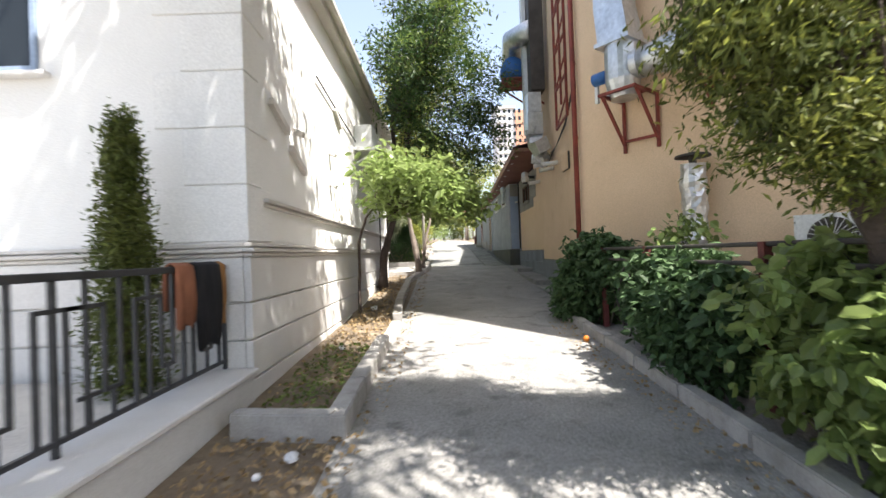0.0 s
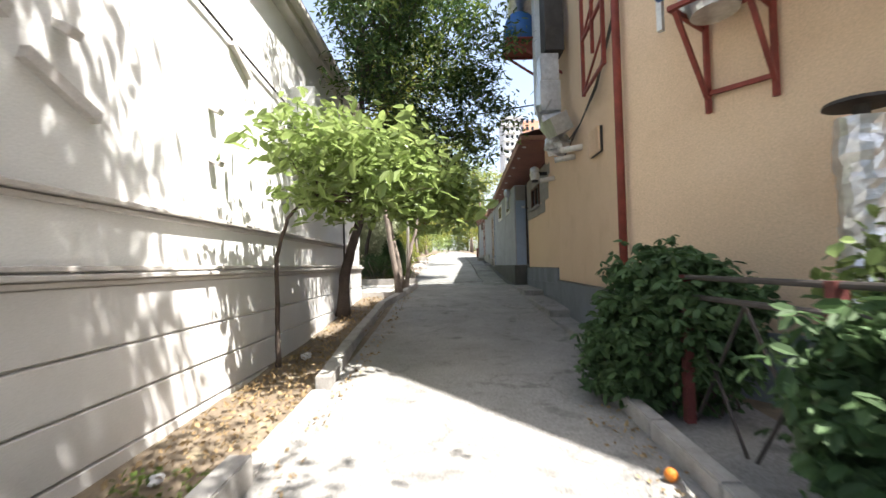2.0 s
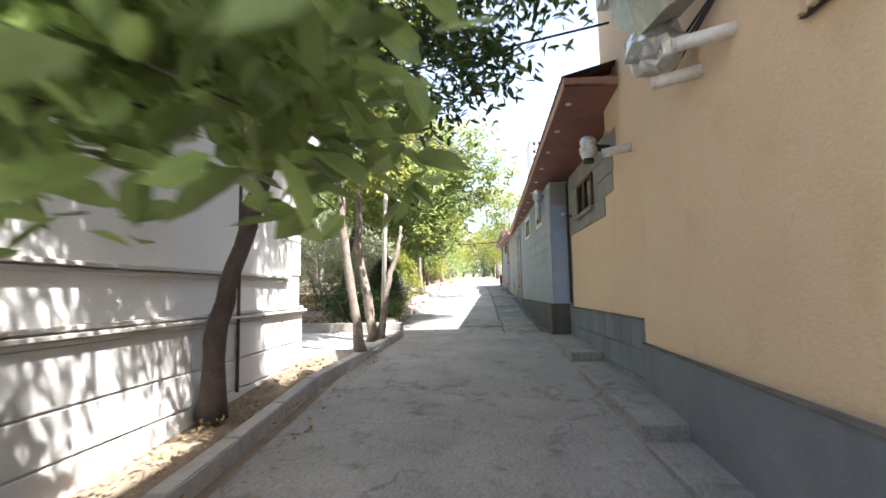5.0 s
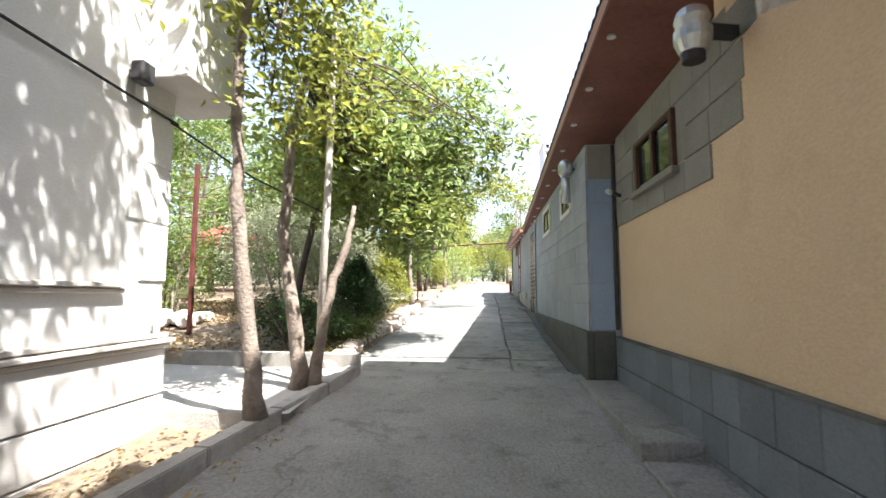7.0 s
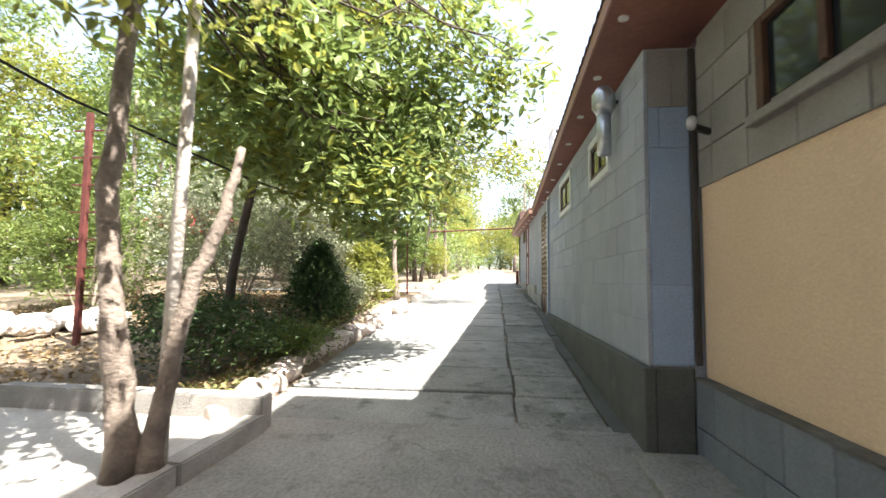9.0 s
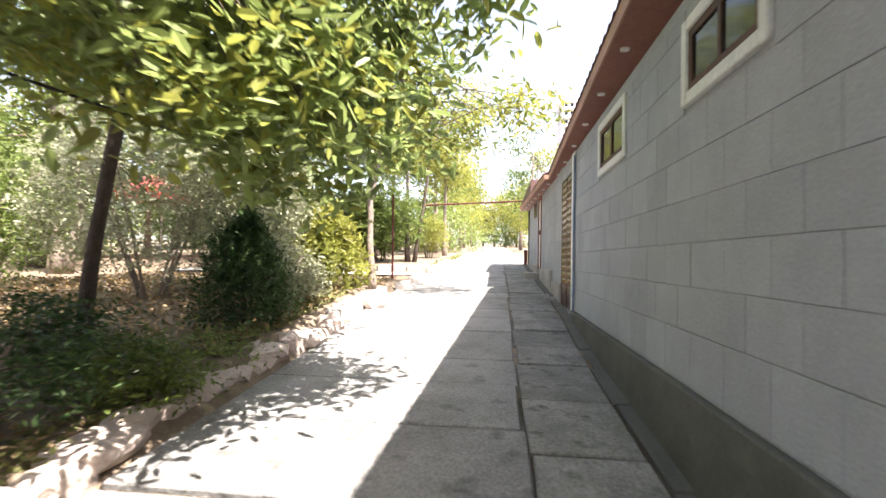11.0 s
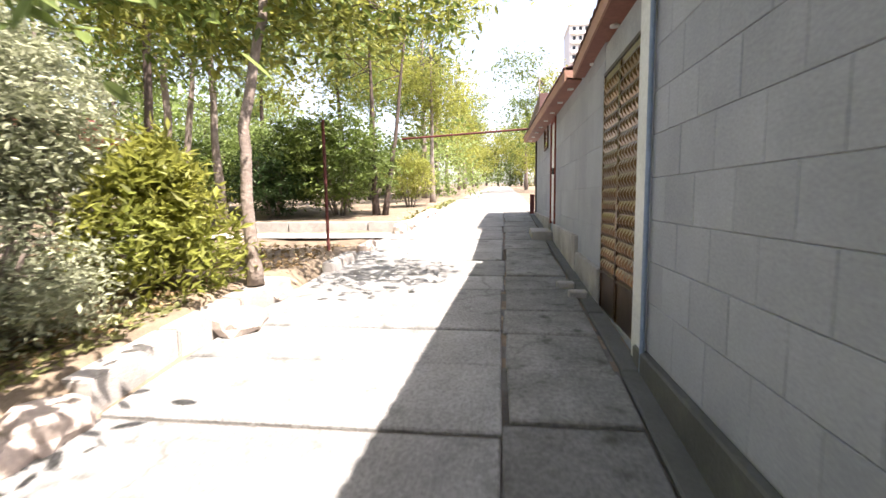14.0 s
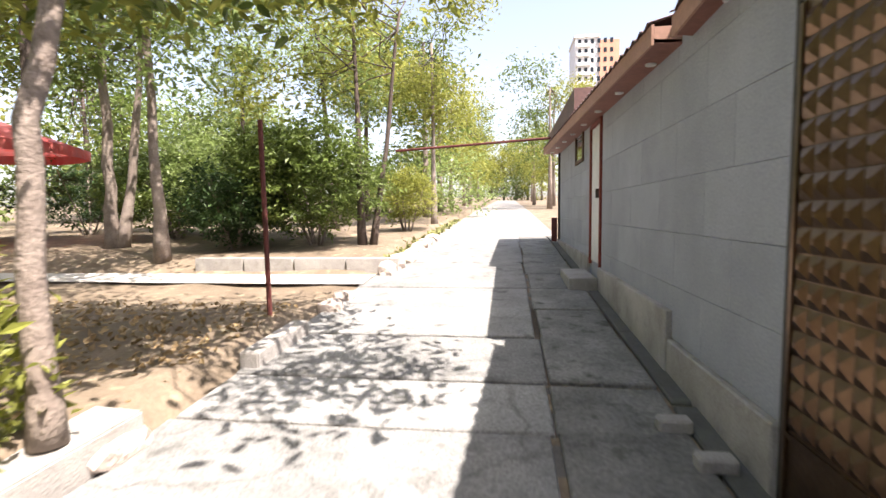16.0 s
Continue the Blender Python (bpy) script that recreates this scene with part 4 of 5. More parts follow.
for n, (wy0, wy1, wz0, wz1) in enumerate(WINS):
    w = tagged(obj(f"window_{n + 4}", boxes(((GX + 0.002, wy0, wz0), (GX + 0.006, wy1, wz1))), glass), "small recessed window with a white rendered surround", "window", "", "structure")
    part("surround", boxes(((GX - 0.03, wy0 - 0.085, wz0 - 0.085), (GX + 0.035, wy0, wz1 + 0.085)), ((GX - 0.03, wy1, wz0 - 0.085), (GX + 0.035, wy1 + 0.085, wz1 + 0.085)), ((GX - 0.03, wy0, wz0 - 0.085), (GX + 0.035, wy1, wz0)), ((GX - 0.03, wy0, wz1), (GX + 0.035, wy1, wz1 + 0.085)), bevel=0.008), white_metal, w)
    part("window_frame", boxes(((GX - 0.012, wy0, wz0), (GX + 0.03, wy0 + 0.05, wz1)), ((GX - 0.012, wy1 - 0.05, wz0), (GX + 0.03, wy1, wz1)), ((GX - 0.012, wy0 + 0.05, wz1 - 0.05), (GX + 0.03, wy1 - 0.05, wz1)), ((GX - 0.012, wy0 + 0.05, wz0), (GX + 0.03, wy1 - 0.05, wz0 + 0.05)), ((GX - 0.012, (wy0 + wy1) / 2 - 0.02, wz0 + 0.05), (GX + 0.03, (wy0 + wy1) / 2 + 0.02, wz1 - 0.05))), wood_brown, w)
# pilaster, gate and second stretch of wall
tagged(obj("pilaster", boxes(((GX - 0.03, GY1 - 0.16, 1.45), (GX + 0.03, GY1 + 0.12, 4.28)), bevel=0.01), white_metal), "white rendered pilaster beside the gate", "pilaster", "", "structure")
bp = thing("blue_pipe", (GX - 0.05, GY1 - 0.2, 1.6), "thin blue pipe up the wall beside the gate", "pipe")
part("pipe", rod([(GX - 0.035, GY1 - 0.19, 1.5), (GX - 0.035, GY1 - 0.19, 4.2)], 0.018, 8), blue_grey, bp)
gate = tagged(new("door_1"), "brown sheet-metal double gate of stamped pyramids", "gate", "", "structure")
gate.location = (GX, 27.1, 1.6)
GA, GB, GZ0, GZ1 = 27.12, 28.42, 1.66, 3.98
for n, (a, b) in enumerate(((GA, (GA + GB) / 2 - 0.006), ((GA + GB) / 2 + 0.006, GB))):
    leaf = part("leaf", boxes(((GX + 0.0, a, GZ0), (GX + 0.035, b, GZ1)), bevel=0.004), gate_brown, gate)
    nyp, nzp, low = 6, 16, GZ0 + 0.40
    sy, sz = (b - a - 0.06) / nyp, (GZ1 - low - 0.05) / nzp
    me = bpy.data.meshes.new("pyramid")
    q, c = 0.96, 0.1
    me.from_pydata([(0, -sy / 2 * q, -sz / 2 * q), (0, sy / 2 * q, -sz / 2 * q), (0, sy / 2 * q, sz / 2 * q), (0, -sy / 2 * q, sz / 2 * q)]
                   + [(-0.024, u * sy * c, v * sz * c) for u, v in ((-1, -1), (1, -1), (1, 1), (-1, 1))], [], [(1, 0, 4, 5), (2, 1, 5, 6), (3, 2, 6, 7), (0, 3, 7, 4), (4, 7, 6, 5)])
    me.materials.append(gate_brown)
    for i in range(nyp):
        for j in range(nzp):
            pz = new("pyramid", me)
            pz.parent = leaf
            pz.location = (GX - 0.001, a + 0.03 + sy * (i + 0.5), low + sz * (j + 0.5))
    part("kick_rail", boxes(((GX - 0.012, a + 0.01, low - 0.04), (GX - 0.001, b - 0.01, low - 0.015))), gate_brown, leaf)
    part("stile", boxes(((GX - 0.014, a + 0.004, GZ0 + 0.01), (GX - 0.001, a + 0.026, GZ1 - 0.01))), gate_brown, leaf)
    part("stile", boxes(((GX - 0.014, b - 0.026, GZ0 + 0.01), (GX - 0.001, b - 0.004, GZ1 - 0.01))), gate_brown, leaf)
part("gate_frame", boxes(((GX - 0.01, GA - 0.03, 1.6), (GX + 0.03, GA - 0.004, 4.02)), ((GX - 0.01, GB + 0.004, 1.6), (GX + 0.03, GB + 0.03, 4.02)), ((GX - 0.01, GA - 0.004, 3.985), (GX + 0.03, GB + 0.004, 4.02))), dark_metal, gate)
W2X = GX + 0.0
wl = tagged(obj("wall_white_annex", boxes(((W2X + 0.015, 28.46, 1.2), (7, 38.2, 4.62))), grey_paint), "second annex wall in flaking pale grey paint", "wall", "", "structure")
zc, k = 2.06, 0
while zc < 4.3:
    y = 28.47 - (0.4 if k % 2 else 0)
    h = 0.42
    while y < 38.15:
        a, b = max(y, 28.47), min(y + 0.95, 38.19)
        if not (b > 32.9 and a < 33.75 and zc < 4.4):
            part("block", boxes(((W2X - 0.002 * random.random(), a + 0.001, zc + 0.001), (W2X + 0.02, b - 0.001, min(zc + h, 4.5) - 0.0015)), bevel=0.003), grey_paint, wl)
        else:
            for p, q in ((a, min(b, 32.88)), (max(a, 33.77), b)):
                if q - p > 0.05:
                    part("block", boxes(((W2X - 0.002, p + 0.0015, zc + 0.0015), (W2X + 0.02, q - 0.0015, min(zc + h, 4.5) - 0.0015)), bevel=0.003), grey_paint, wl)
        y += 0.95
    zc += h
    k += 1
gp2 = tagged(obj("plinth_second", boxes(((W2X - 0.04, 28.46, 1.3), (W2X + 0.03, 29.98, 2.05)), ((W2X - 0.055, 29.98, 1.4), (W2X + 0.03, 32.88, 2.28)), ((W2X - 0.05, 33.78, 1.5), (W2X + 0.03, 38.2, 2.35)), bevel=0.01), kerb_concrete), "pale cement plinth of the second annex", "plinth", "", "structure")
d2 = tagged(new("door_2"), "narrow brown door in a rusty frame", "door", "", "structure")
d2.location = (GX, 32.9, 2.2)
part("leaf", boxes(((GX + 0.0, 32.96, 2.3), (GX + 0.03, 33.7, 4.3)), bevel=0.004), white_metal, d2)
part("door_frame", boxes(((GX - 0.03, 32.9, 2.25), (GX + 0.03, 32.955, 4.36)), ((GX - 0.03, 33.705, 2.25), (GX + 0.03, 33.76, 4.36)), ((GX - 0.03, 32.955, 4.305), (GX + 0.03, 33.705, 4.36))), rust_red, d2)
part("door_handle", boxes(((GX - 0.06, 33.02, 3.25), (GX - 0.001, 33.06, 3.38)), bevel=0.006), dark_metal, d2)
st = tagged(obj("step", boxes(((GX - 0.45, 32.8, 1.9), (GX - 0.06, 33.9, 2.14)), bevel=0.015), kerb_concrete), "low worn concrete doorstep", "step", "", "structure")
w7 = tagged(obj("window_7", boxes(((GX - 0.012, 34.55, 3.98), (GX - 0.004, 35.35, 4.38))), glass), "small dark window near the end of the annex", "window", "", "structure")
part("window_frame", boxes(((GX - 0.03, 34.48, 3.92), (GX - 0.003, 34.55, 4.44)), ((GX - 0.03, 35.35, 3.92), (GX - 0.003, 35.42, 4.44)), ((GX - 0.03, 34.55, 3.92), (GX - 0.003, 35.35, 3.98))), wood_brown, w7)
ep = thing("corner_post", (GX - 0.05, 38.22, 2.2), "dark post and rail at the end of the annex", "post")
part("post", bar((GX - 0.02, 38.25, 2.2), (GX - 0.02, 38.25, 4.5), 0.06), dark_metal, ep)
part("gate_leaf", boxes(((GX - 0.2, 38.3, 2.3), (GX - 0.06, 38.34, 2.9)), bevel=0.005), rust_dark, ep)


# ---- roofs and eaves ----
def eave(name, pts, inner, label, zi=None):
    """An overhanging roof: soffit boards below, fascia, wavy sheet edge. pts: outer edge ends; inner: x of the wall."""
    (xa, ya, za), (xb, yb, zb) = pts
    zi = zi or (za - 0.14, zb - 0.14)
    bm = bmesh.new()
    v = [bm.verts.new(p) for p in ((xa, ya, za - 0.1), (xb, yb, zb - 0.1), (inner[1], yb, zi[1]), (inner[0], ya, zi[0]))]
    bm.faces.new(v)
    r = bmesh.ops.extrude_face_region(bm, geom=bm.faces[:])
    for q in r["geom"]:
        if isinstance(q, bmesh.types.BMVert):
            q.co.z += 0.03
    bmesh.ops.recalc_face_normals(bm, faces=bm.faces[:])
    e = tagged(new(name), label, "roof", "", "structure")
    e.location = (xa, ya, za)
    part("soffit", bm, soffit_brown, e)
    part("fascia", bar((xa - 0.012, ya, za - 0.04), (xb - 0.012, yb, zb - 0.04), 0.02, 0.15), fascia_mat, e)
    n = int((yb - ya) / 0.05)
    verts, faces = [], []
    for i in range(n + 1):
        t = i / n
        x, y, z = xa + (xb - xa) * t - 0.04, ya + (yb - ya) * t, za + (zb - za) * t + 0.05 + 0.018 * math.sin(i * math.pi / 2)
        verts += [(x, y, z), (x + 4.6, y, z + 1.25), (x, y, z - 0.012), (x + 4.6, y, z + 1.238)]
    for i in range(n):
        k = i * 4
        faces += [(k, k + 1, k + 5, k + 4), (k + 2, k + 6, k + 7, k + 3), (k, k + 4, k + 6, k + 2)]
    mesh_object("roofing_sheet", verts, faces, roof_sheet, e)
    part("gable_board", prism(bmesh.new(), [(xa, ya), (7, ya), (7, ya + 0.03), (xa, ya + 0.03)], za - 0.1, za + 0.02), fascia_mat, e)
    m = int((yb - ya) / 1.05)
    for i in range(m):
        t = (i + 0.5) / m
        x, y, z = xa + (xb - xa) * t + 0.14, ya + (yb - ya) * t, za + (zb - za) * t - 0.125
        part("soffit_cap", rod([(x, y, z), (x, y, z + 0.02)], [0.045, 0.045], 10), white_metal, e)
    return e


eave("roof_annex", ((2.18, 16.45, 4.88), (2.38, 29.7, 4.40)), (3.2, 2.9), "overhanging annex roof with brown boarded soffit")
eave("roof_second", ((2.30, 29.9, 4.42), (2.14, 38.6, 4.62)), (2.8, 2.8), "second roof with a faded red fascia")
dm = thing("roof_dormer", (2.6, 33.2, 4.6), "raised brown sheet-metal roof end", "roof")
part("sheet", prism(bmesh.new(), [(2.25, 33.9), (3.6, 33.9), (3.6, 38.5), (2.25, 38.5)], 4.66, 5.0), roof_sheet, dm)
fl = thing("extractor_pipe", (2.3, 21.0, 3.7), "white plastic pipe with a round cowl under the eave", "pipe")
part("pipe", rod([(2.36, 21.0, 3.62), (2.36, 21.0, 4.02)], 0.068, 14), galvanised, fl, smooth=True)
part("cowl", rod([(2.36, 21.0, 4.02), (2.36, 21.0, 4.1), (2.36, 21.0, 4.22), (2.36, 21.0, 4.3)], [0.068, 0.115, 0.115, 0.06], 16), galvanised, fl, smooth=True)
part("bracket", bar((2.36, 21.0, 4.15), (2.52, 21.0, 4.15), 0.03), dark_metal, fl)
vc = thing("extractor_cowl", (2.6, 16.85, 4.0), "dirty round metal cowl on the wall under the eave", "vent")
part("cowl", rod([(2.55, 16.85, 3.86), (2.55, 16.85, 3.95), (2.55, 16.85, 4.02), (2.55, 16.85, 4.03), (2.55, 16.85, 4.1), (2.55, 16.85, 4.16), (2.55, 16.85, 4.2)], [0.09, 0.125, 0.125, 0.1, 0.12, 0.1, 0.04], 18), galvanised, vc)
part("throat", rod([(2.55, 16.85, 3.8), (2.55, 16.85, 3.862)], 0.075, 14), black_iron, vc)
part("bracket", bar((2.62, 16.85, 4.02), (2.86, 16.9, 4.02), 0.08), black_iron, vc)
cm = thing("wall_camera", (2.8, 19.95, 3.3), "small white security camera on a bracket", "camera")
part("body", rod([(2.68, 19.74, 3.52), (2.76, 19.95, 3.55)], 0.036, 12), white_metal, cm, smooth=True)
part("bracket", bar((2.76, 19.95, 3.55), (YX + 0.01, 19.98, 3.5), 0.04), dark_metal, cm)


# ---- ivy hedge, kerb and rail before the yellow facade ----
for y in np.arange(2.6, 9.4, 1.02):
    y = float(y)
    kerb(1.86 + 0.02 * (y - 4), y, 1.86 + 0.02 * (y - 3), y + 1.0, 0.14, 0.14, "kerb stones along the hedge", "worn concrete kerb stone before the ivy hedge")
rl = thing("hedge_rail", (2.35, 6, 0.2), "rusty steel rail and posts overgrown by ivy", "railing")
for y in (3.2, 5.2, 7.4, 9.0):
    part("post", bar((2.35, y, gz(y) - 0.1), (2.35, y, 1.62), 0.075), rust_dark, rl)
for z in (1.6, 1.44):
    part("rail", rod([(2.35, 2.4, z), (2.35, 9.2, z)], 0.022, 8), dark_metal, rl)


def ivy(label, blobs, count, size, mat, seed, spread=0.1, wide=0.8, fan=1):
    rng = np.random.default_rng(seed)
    x, y = blobs[0][0], blobs[0][1]
    e = thing("ivy_bush", (x, y, gz(y)), label, "bush")
    bm = bmesh.new()
    for b in blobs:
        for k in range(9):
            p = (b[0] + rng.uniform(-0.5, 0.5) * b[3], b[1] + rng.uniform(-0.7, 0.7) * b[4], gz(b[1]) - 0.03)
            u = rng.normal(size=3)
            u /= np.linalg.norm(u)
            q = (b[0] + u[0] * b[3] * 0.85, b[1] + u[1] * b[4] * 0.85, b[2] + abs(u[2]) * b[5] * 0.85)
            pts = limb_points(p, q, rng, 0.2)
            tube(bm, pts, [0.012 - 0.0016 * j for j in range(len(pts))], 5)
    part("stems", bm, bark, e)
    leaves("foliage", clumps(rng, blobs, count, spread), size, mat, e, rng, 0.55, wide, fan, full=True)
    return e


ivy("dense dark green ivy mound over the rail", [(2.4, 9.55, 1.1, 0.62, 0.7, 0.75), (2.2, 9.7, 0.75, 0.42, 0.6, 0.45), (2.55, 9.2, 1.2, 0.5, 0.5, 0.6)], 8000, 0.105, leaf_ivy, 21, 0.085, 0.55, 3)
ivy("dark green creeper hanging over the kerb", [(2.45, 6.7, 1.0, 0.55, 0.8, 0.6), (2.25, 5.8, 0.85, 0.4, 0.65, 0.55), (2.7, 7.2, 1.05, 0.45, 0.5, 0.5)], 7500, 0.11, leaf_ivy, 22, 0.095, 0.55, 3)
ivy("leafy light green creeper beside the kerb", [(2.5, 4.5, 1.0, 0.5, 0.8, 0.65), (2.25, 3.7, 0.8, 0.32, 0.6, 0.55), (2.8, 3.4, 1.0, 0.5, 0.8, 0.6)], 5200, 0.135, leaf_light, 23, 0.13, 0.72, 2)
ivy("young creeper shoots rising above the hedge", [(2.95, 7.6, 1.75, 0.3, 0.3, 0.35)], 320, 0.1, leaf_light, 24, 0.12)
bb = thing("blue_barrel", (3.2, 8.1, 0.3), "dull blue plastic barrel behind the hedge rail", "barrel")
part("body", rod([(3.2, 8.1, 0.3), (3.2, 8.1, 0.5), (3.2, 8.1, 0.95), (3.2, 8.1, 1.1)], [0.26, 0.29, 0.29, 0.25], 20), blue_paint, bb, smooth=True)
part("rim", rod([(3.2, 8.1, 1.1), (3.2, 8.1, 1.13)], 0.26, 20), dark_metal, bb)
for y in (7.5, 8.3):
    part("brace", bar((2.4, y, gz(y)), (2.4, y + 0.75, 1.4), 0.02), dark_metal, rl)
    part("brace", bar((2.42, y + 0.75, gz(y)), (2.42, y, 1.4), 0.02), dark_metal, rl)

# the leaf_yellow share puts the look of sunlit spray tips into the colour
tree("leaning thuja with dark drooping sprays before the yellow facade", [([(2.8, 4.3, 0.1), (2.45, 4.22, 1.6), (2.12, 4.2, 2.4), (1.85, 4.2, 3.1), (1.65, 4.3, 4.4), (1.6, 4.4, 7.0)], 0.13, 0.05)],
     [(1.45, 3.95, 2.7, 0.42, 0.35, 0.35), (1.8, 4.0, 2.25, 0.42, 0.35, 0.3), (2.25, 4.0, 2.0, 0.4, 0.35, 0.22), (1.75, 4.25, 2.95, 0.5, 0.45, 0.35), (2.3, 4.2, 2.45, 0.5, 0.45, 0.35), (2.1, 4.3, 3.5, 0.75, 0.6, 0.5), (2.75, 4.3, 2.1, 0.45, 0.45, 0.3), (2.7, 4.4, 3.2, 0.6, 0.6, 0.6), (1.8, 4.5, 4.8, 0.9, 0.8, 0.6), (3.1, 4.4, 2.5, 0.5, 0.5, 0.4), (3.4, 4.5, 2.0, 0.5, 0.5, 0.3), (3.5, 4.6, 3.4, 0.6, 0.6, 0.6)], 72000, 0.075, leaf_conifer, other=leaf_yellow, share=0.2, seed=31, limbs=12, wide=0.3, spread=0.11, name="thuja", category="conifer", droop=0.6)

# unseen trees rooted behind the viewer's start, added so their shade dapples wall and alley
tree("tall unseen street tree shading the alley's start", [([(5.6, -1.5, -0.2), (5.5, -1.4, 3.0), (5.3, -1.2, 6.5)], 0.2, 0.09)],
     [(4.6, -1.4, 6.6, 1.8, 1.6, 1.2), (1.2, 1.0, 7.4, 1.3, 1.3, 0.8), (1.2, 3.2, 7.6, 1.4, 1.2, 0.9), (1.3, 5.3, 7.4, 1.2, 1.1, 0.8), (-0.2, 5.1, 8.0, 1.2, 1.0, 0.8), (1.0, -0.8, 7.6, 1.2, 1.1, 0.8), (0.7, 2.9, 6.5, 1.0, 1.0, 0.6), (0.4, 3.9, 6.9, 0.9, 0.8, 0.5), (-1.2, 4.5, 7.4, 1.2, 1.0, 0.8), (-0.9, 3.4, 8.3, 1.2, 1.0, 0.7), (0.4, 6.4, 7.3, 0.9, 0.9, 0.6)], 32000, 0.18, leaf_mid, seed=41, limbs=6, spread=0.4)
tree("tall unseen street tree beside the yard", [([(1.6, -6.5, -0.3), (1.7, -6.4, 3.4), (1.9, -6.2, 7.2)], 0.2, 0.09)],
     [(1.4, -4.6, 8.0, 2.4, 2.2, 1.5), (-0.8, -3.6, 8.4, 2.0, 2.0, 1.2), (0.6, -1.6, 8.8, 2.0, 1.6, 1.0)], 9000, 0.16, leaf_mid, seed=42, limbs=6, spread=0.4)

# ---- trees along the white wall ----
tree("low leafy tree with pale broad leaves against the white wall", [([(-1.98, 11.2, 0.45), (-1.97, 11.15, 0.9), (-1.93, 11.05, 1.4), (-1.92, 11.0, 1.9), (-1.75, 10.95, 2.4), (-1.4, 10.95, 2.8)], 0.035, 0.02)],
     [(-0.95, 11.0, 2.9, 0.85, 0.9, 0.5), (-0.1, 11.0, 2.7, 0.75, 0.7, 0.4), (0.4, 11.2, 2.55, 0.4, 0.5, 0.3), (-1.2, 10.1, 3.2, 0.5, 0.7, 0.4), (-0.4, 10.1, 3.0, 0.6, 0.6, 0.35), (-1.2, 11.8, 3.3, 0.7, 0.7, 0.5), (-0.6, 12.0, 3.5, 0.7, 0.6, 0.4), (-0.3, 11.5, 3.0, 0.5, 0.5, 0.3)], 5200, 0.16, leaf_light, reach=(0.85, 1.0), seed=51, full=True, limbs=3, wide=0.5, spread=0.16, twig=0.008)
tree("dark-trunked tree leaning from the wall-side bed", [([(-1.98, 15.1, 0.7), (-1.95, 15.05, 1.5), (-1.7, 15.0, 2.3), (-1.5, 15.1, 3.2), (-1.6, 15.4, 5.0), (-1.5, 15.8, 7.0)], 0.13, 0.05), ([(-1.6, 15.05, 2.6), (-1.2, 15.3, 4.2), (-1.0, 15.6, 6.2)], 0.05, 0.03)],
     [(0.0, 14.3, 5.3, 1.0, 0.9, 1.1), (1.0, 14.2, 4.7, 0.72, 0.8, 0.8), (0.5, 14.3, 4.05, 0.8, 0.7, 0.45), (0.9, 14.1, 6.0, 0.85, 0.9, 0.9), (0.1, 14.3, 6.8, 1.1, 0.9, 0.9), (-0.9, 14.7, 7.4, 0.9, 0.8, 0.8), (-0.6, 14.6, 4.6, 0.6, 0.6, 0.6), (-0.2, 12.7, 6.8, 0.8, 0.6, 0.6), (-0.9, 13.3, 6.4, 0.9, 1.1, 0.7), (-0.4, 12.6, 7.9, 1.1, 1.1, 0.7), (-1.2, 15.6, 6.2, 0.7, 1.1, 0.8), (-0.3, 15.2, 8.2, 1.1, 1.2, 0.8), (-1.1, 11.6, 6.0, 0.6, 0.8, 0.5), (-1.0, 13.0, 5.2, 0.6, 0.8, 0.5), (0.2, 11.3, 6.7, 0.6, 0.6, 0.4)], 27000, 0.125, leaf_dark, other=leaf_mid, share=0.35, seed=52, full=True, limbs=6, wide=0.34, spread=0.19)
tree("slender rough-barked tree at the corner of the path", [([(-1.07, 18.0, 1.0), (-1.22, 18.05, 1.9), (-1.42, 18.1, 3.2), (-1.5, 18.2, 4.8), (-1.3, 18.4, 7.4)], 0.085, 0.045)],
     [(-1.6, 18.8, 6.6, 1.2, 1.3, 1.0), (-0.9, 18.6, 7.6, 1.3, 1.3, 1.0), (-1.1, 18.6, 5.4, 0.9, 0.8, 0.9), (-0.9, 18.7, 4.4, 0.7, 0.7, 0.5)], 9000, 0.13, leaf_yellow, bark_pale, seed=53, limbs=6, spread=0.3)
tree("forked tree with pale bark beside the alley", [([(-1.12, 19.2, 1.05), (-1.22, 19.2, 1.9), (-1.45, 19.3, 3.0), (-1.4, 19.4, 4.4), (-1.2, 19.8, 6.0)], 0.1, 0.04), ([(-1.0, 19.25, 1.05), (-0.92, 19.3, 1.7), (-0.82, 19.4, 2.4), (-0.66, 19.5, 2.85), (-0.62, 19.6, 3.35)], 0.08, 0.03)],
     [(-0.6, 22.0, 3.9, 1.1, 1.3, 0.9), (0.0, 22.8, 4.4, 0.9, 1.2, 0.8), (-0.7, 22.0, 5.3, 1.4, 1.5, 1.0), (-0.2, 22.6, 3.4, 0.7, 1.0, 0.5), (-1.6, 21.6, 4.4, 1.2, 1.3, 1.0), (-1.0, 20.6, 4.6, 1.0, 0.9, 0.7), (-1.2, 22.2, 6.6, 1.3, 1.3, 0.9), (0.8, 22.6, 4.9, 0.8, 0.9, 0.6), (1.5, 22.5, 5.25, 0.55, 0.6, 0.35), (0.4, 22.4, 5.9, 0.9, 1.0, 0.6)], 16500, 0.16, leaf_light, bark_pale, other=leaf_yellow, share=0.25, reach=(0.6, 1.0), single=True, full=True, seed=54, limbs=6, wide=0.36, spread=0.22)
wp = thing("pale_pole", (-0.93, 19.15, 1.0), "straight pale grey pole standing between tree trunks", "pole")
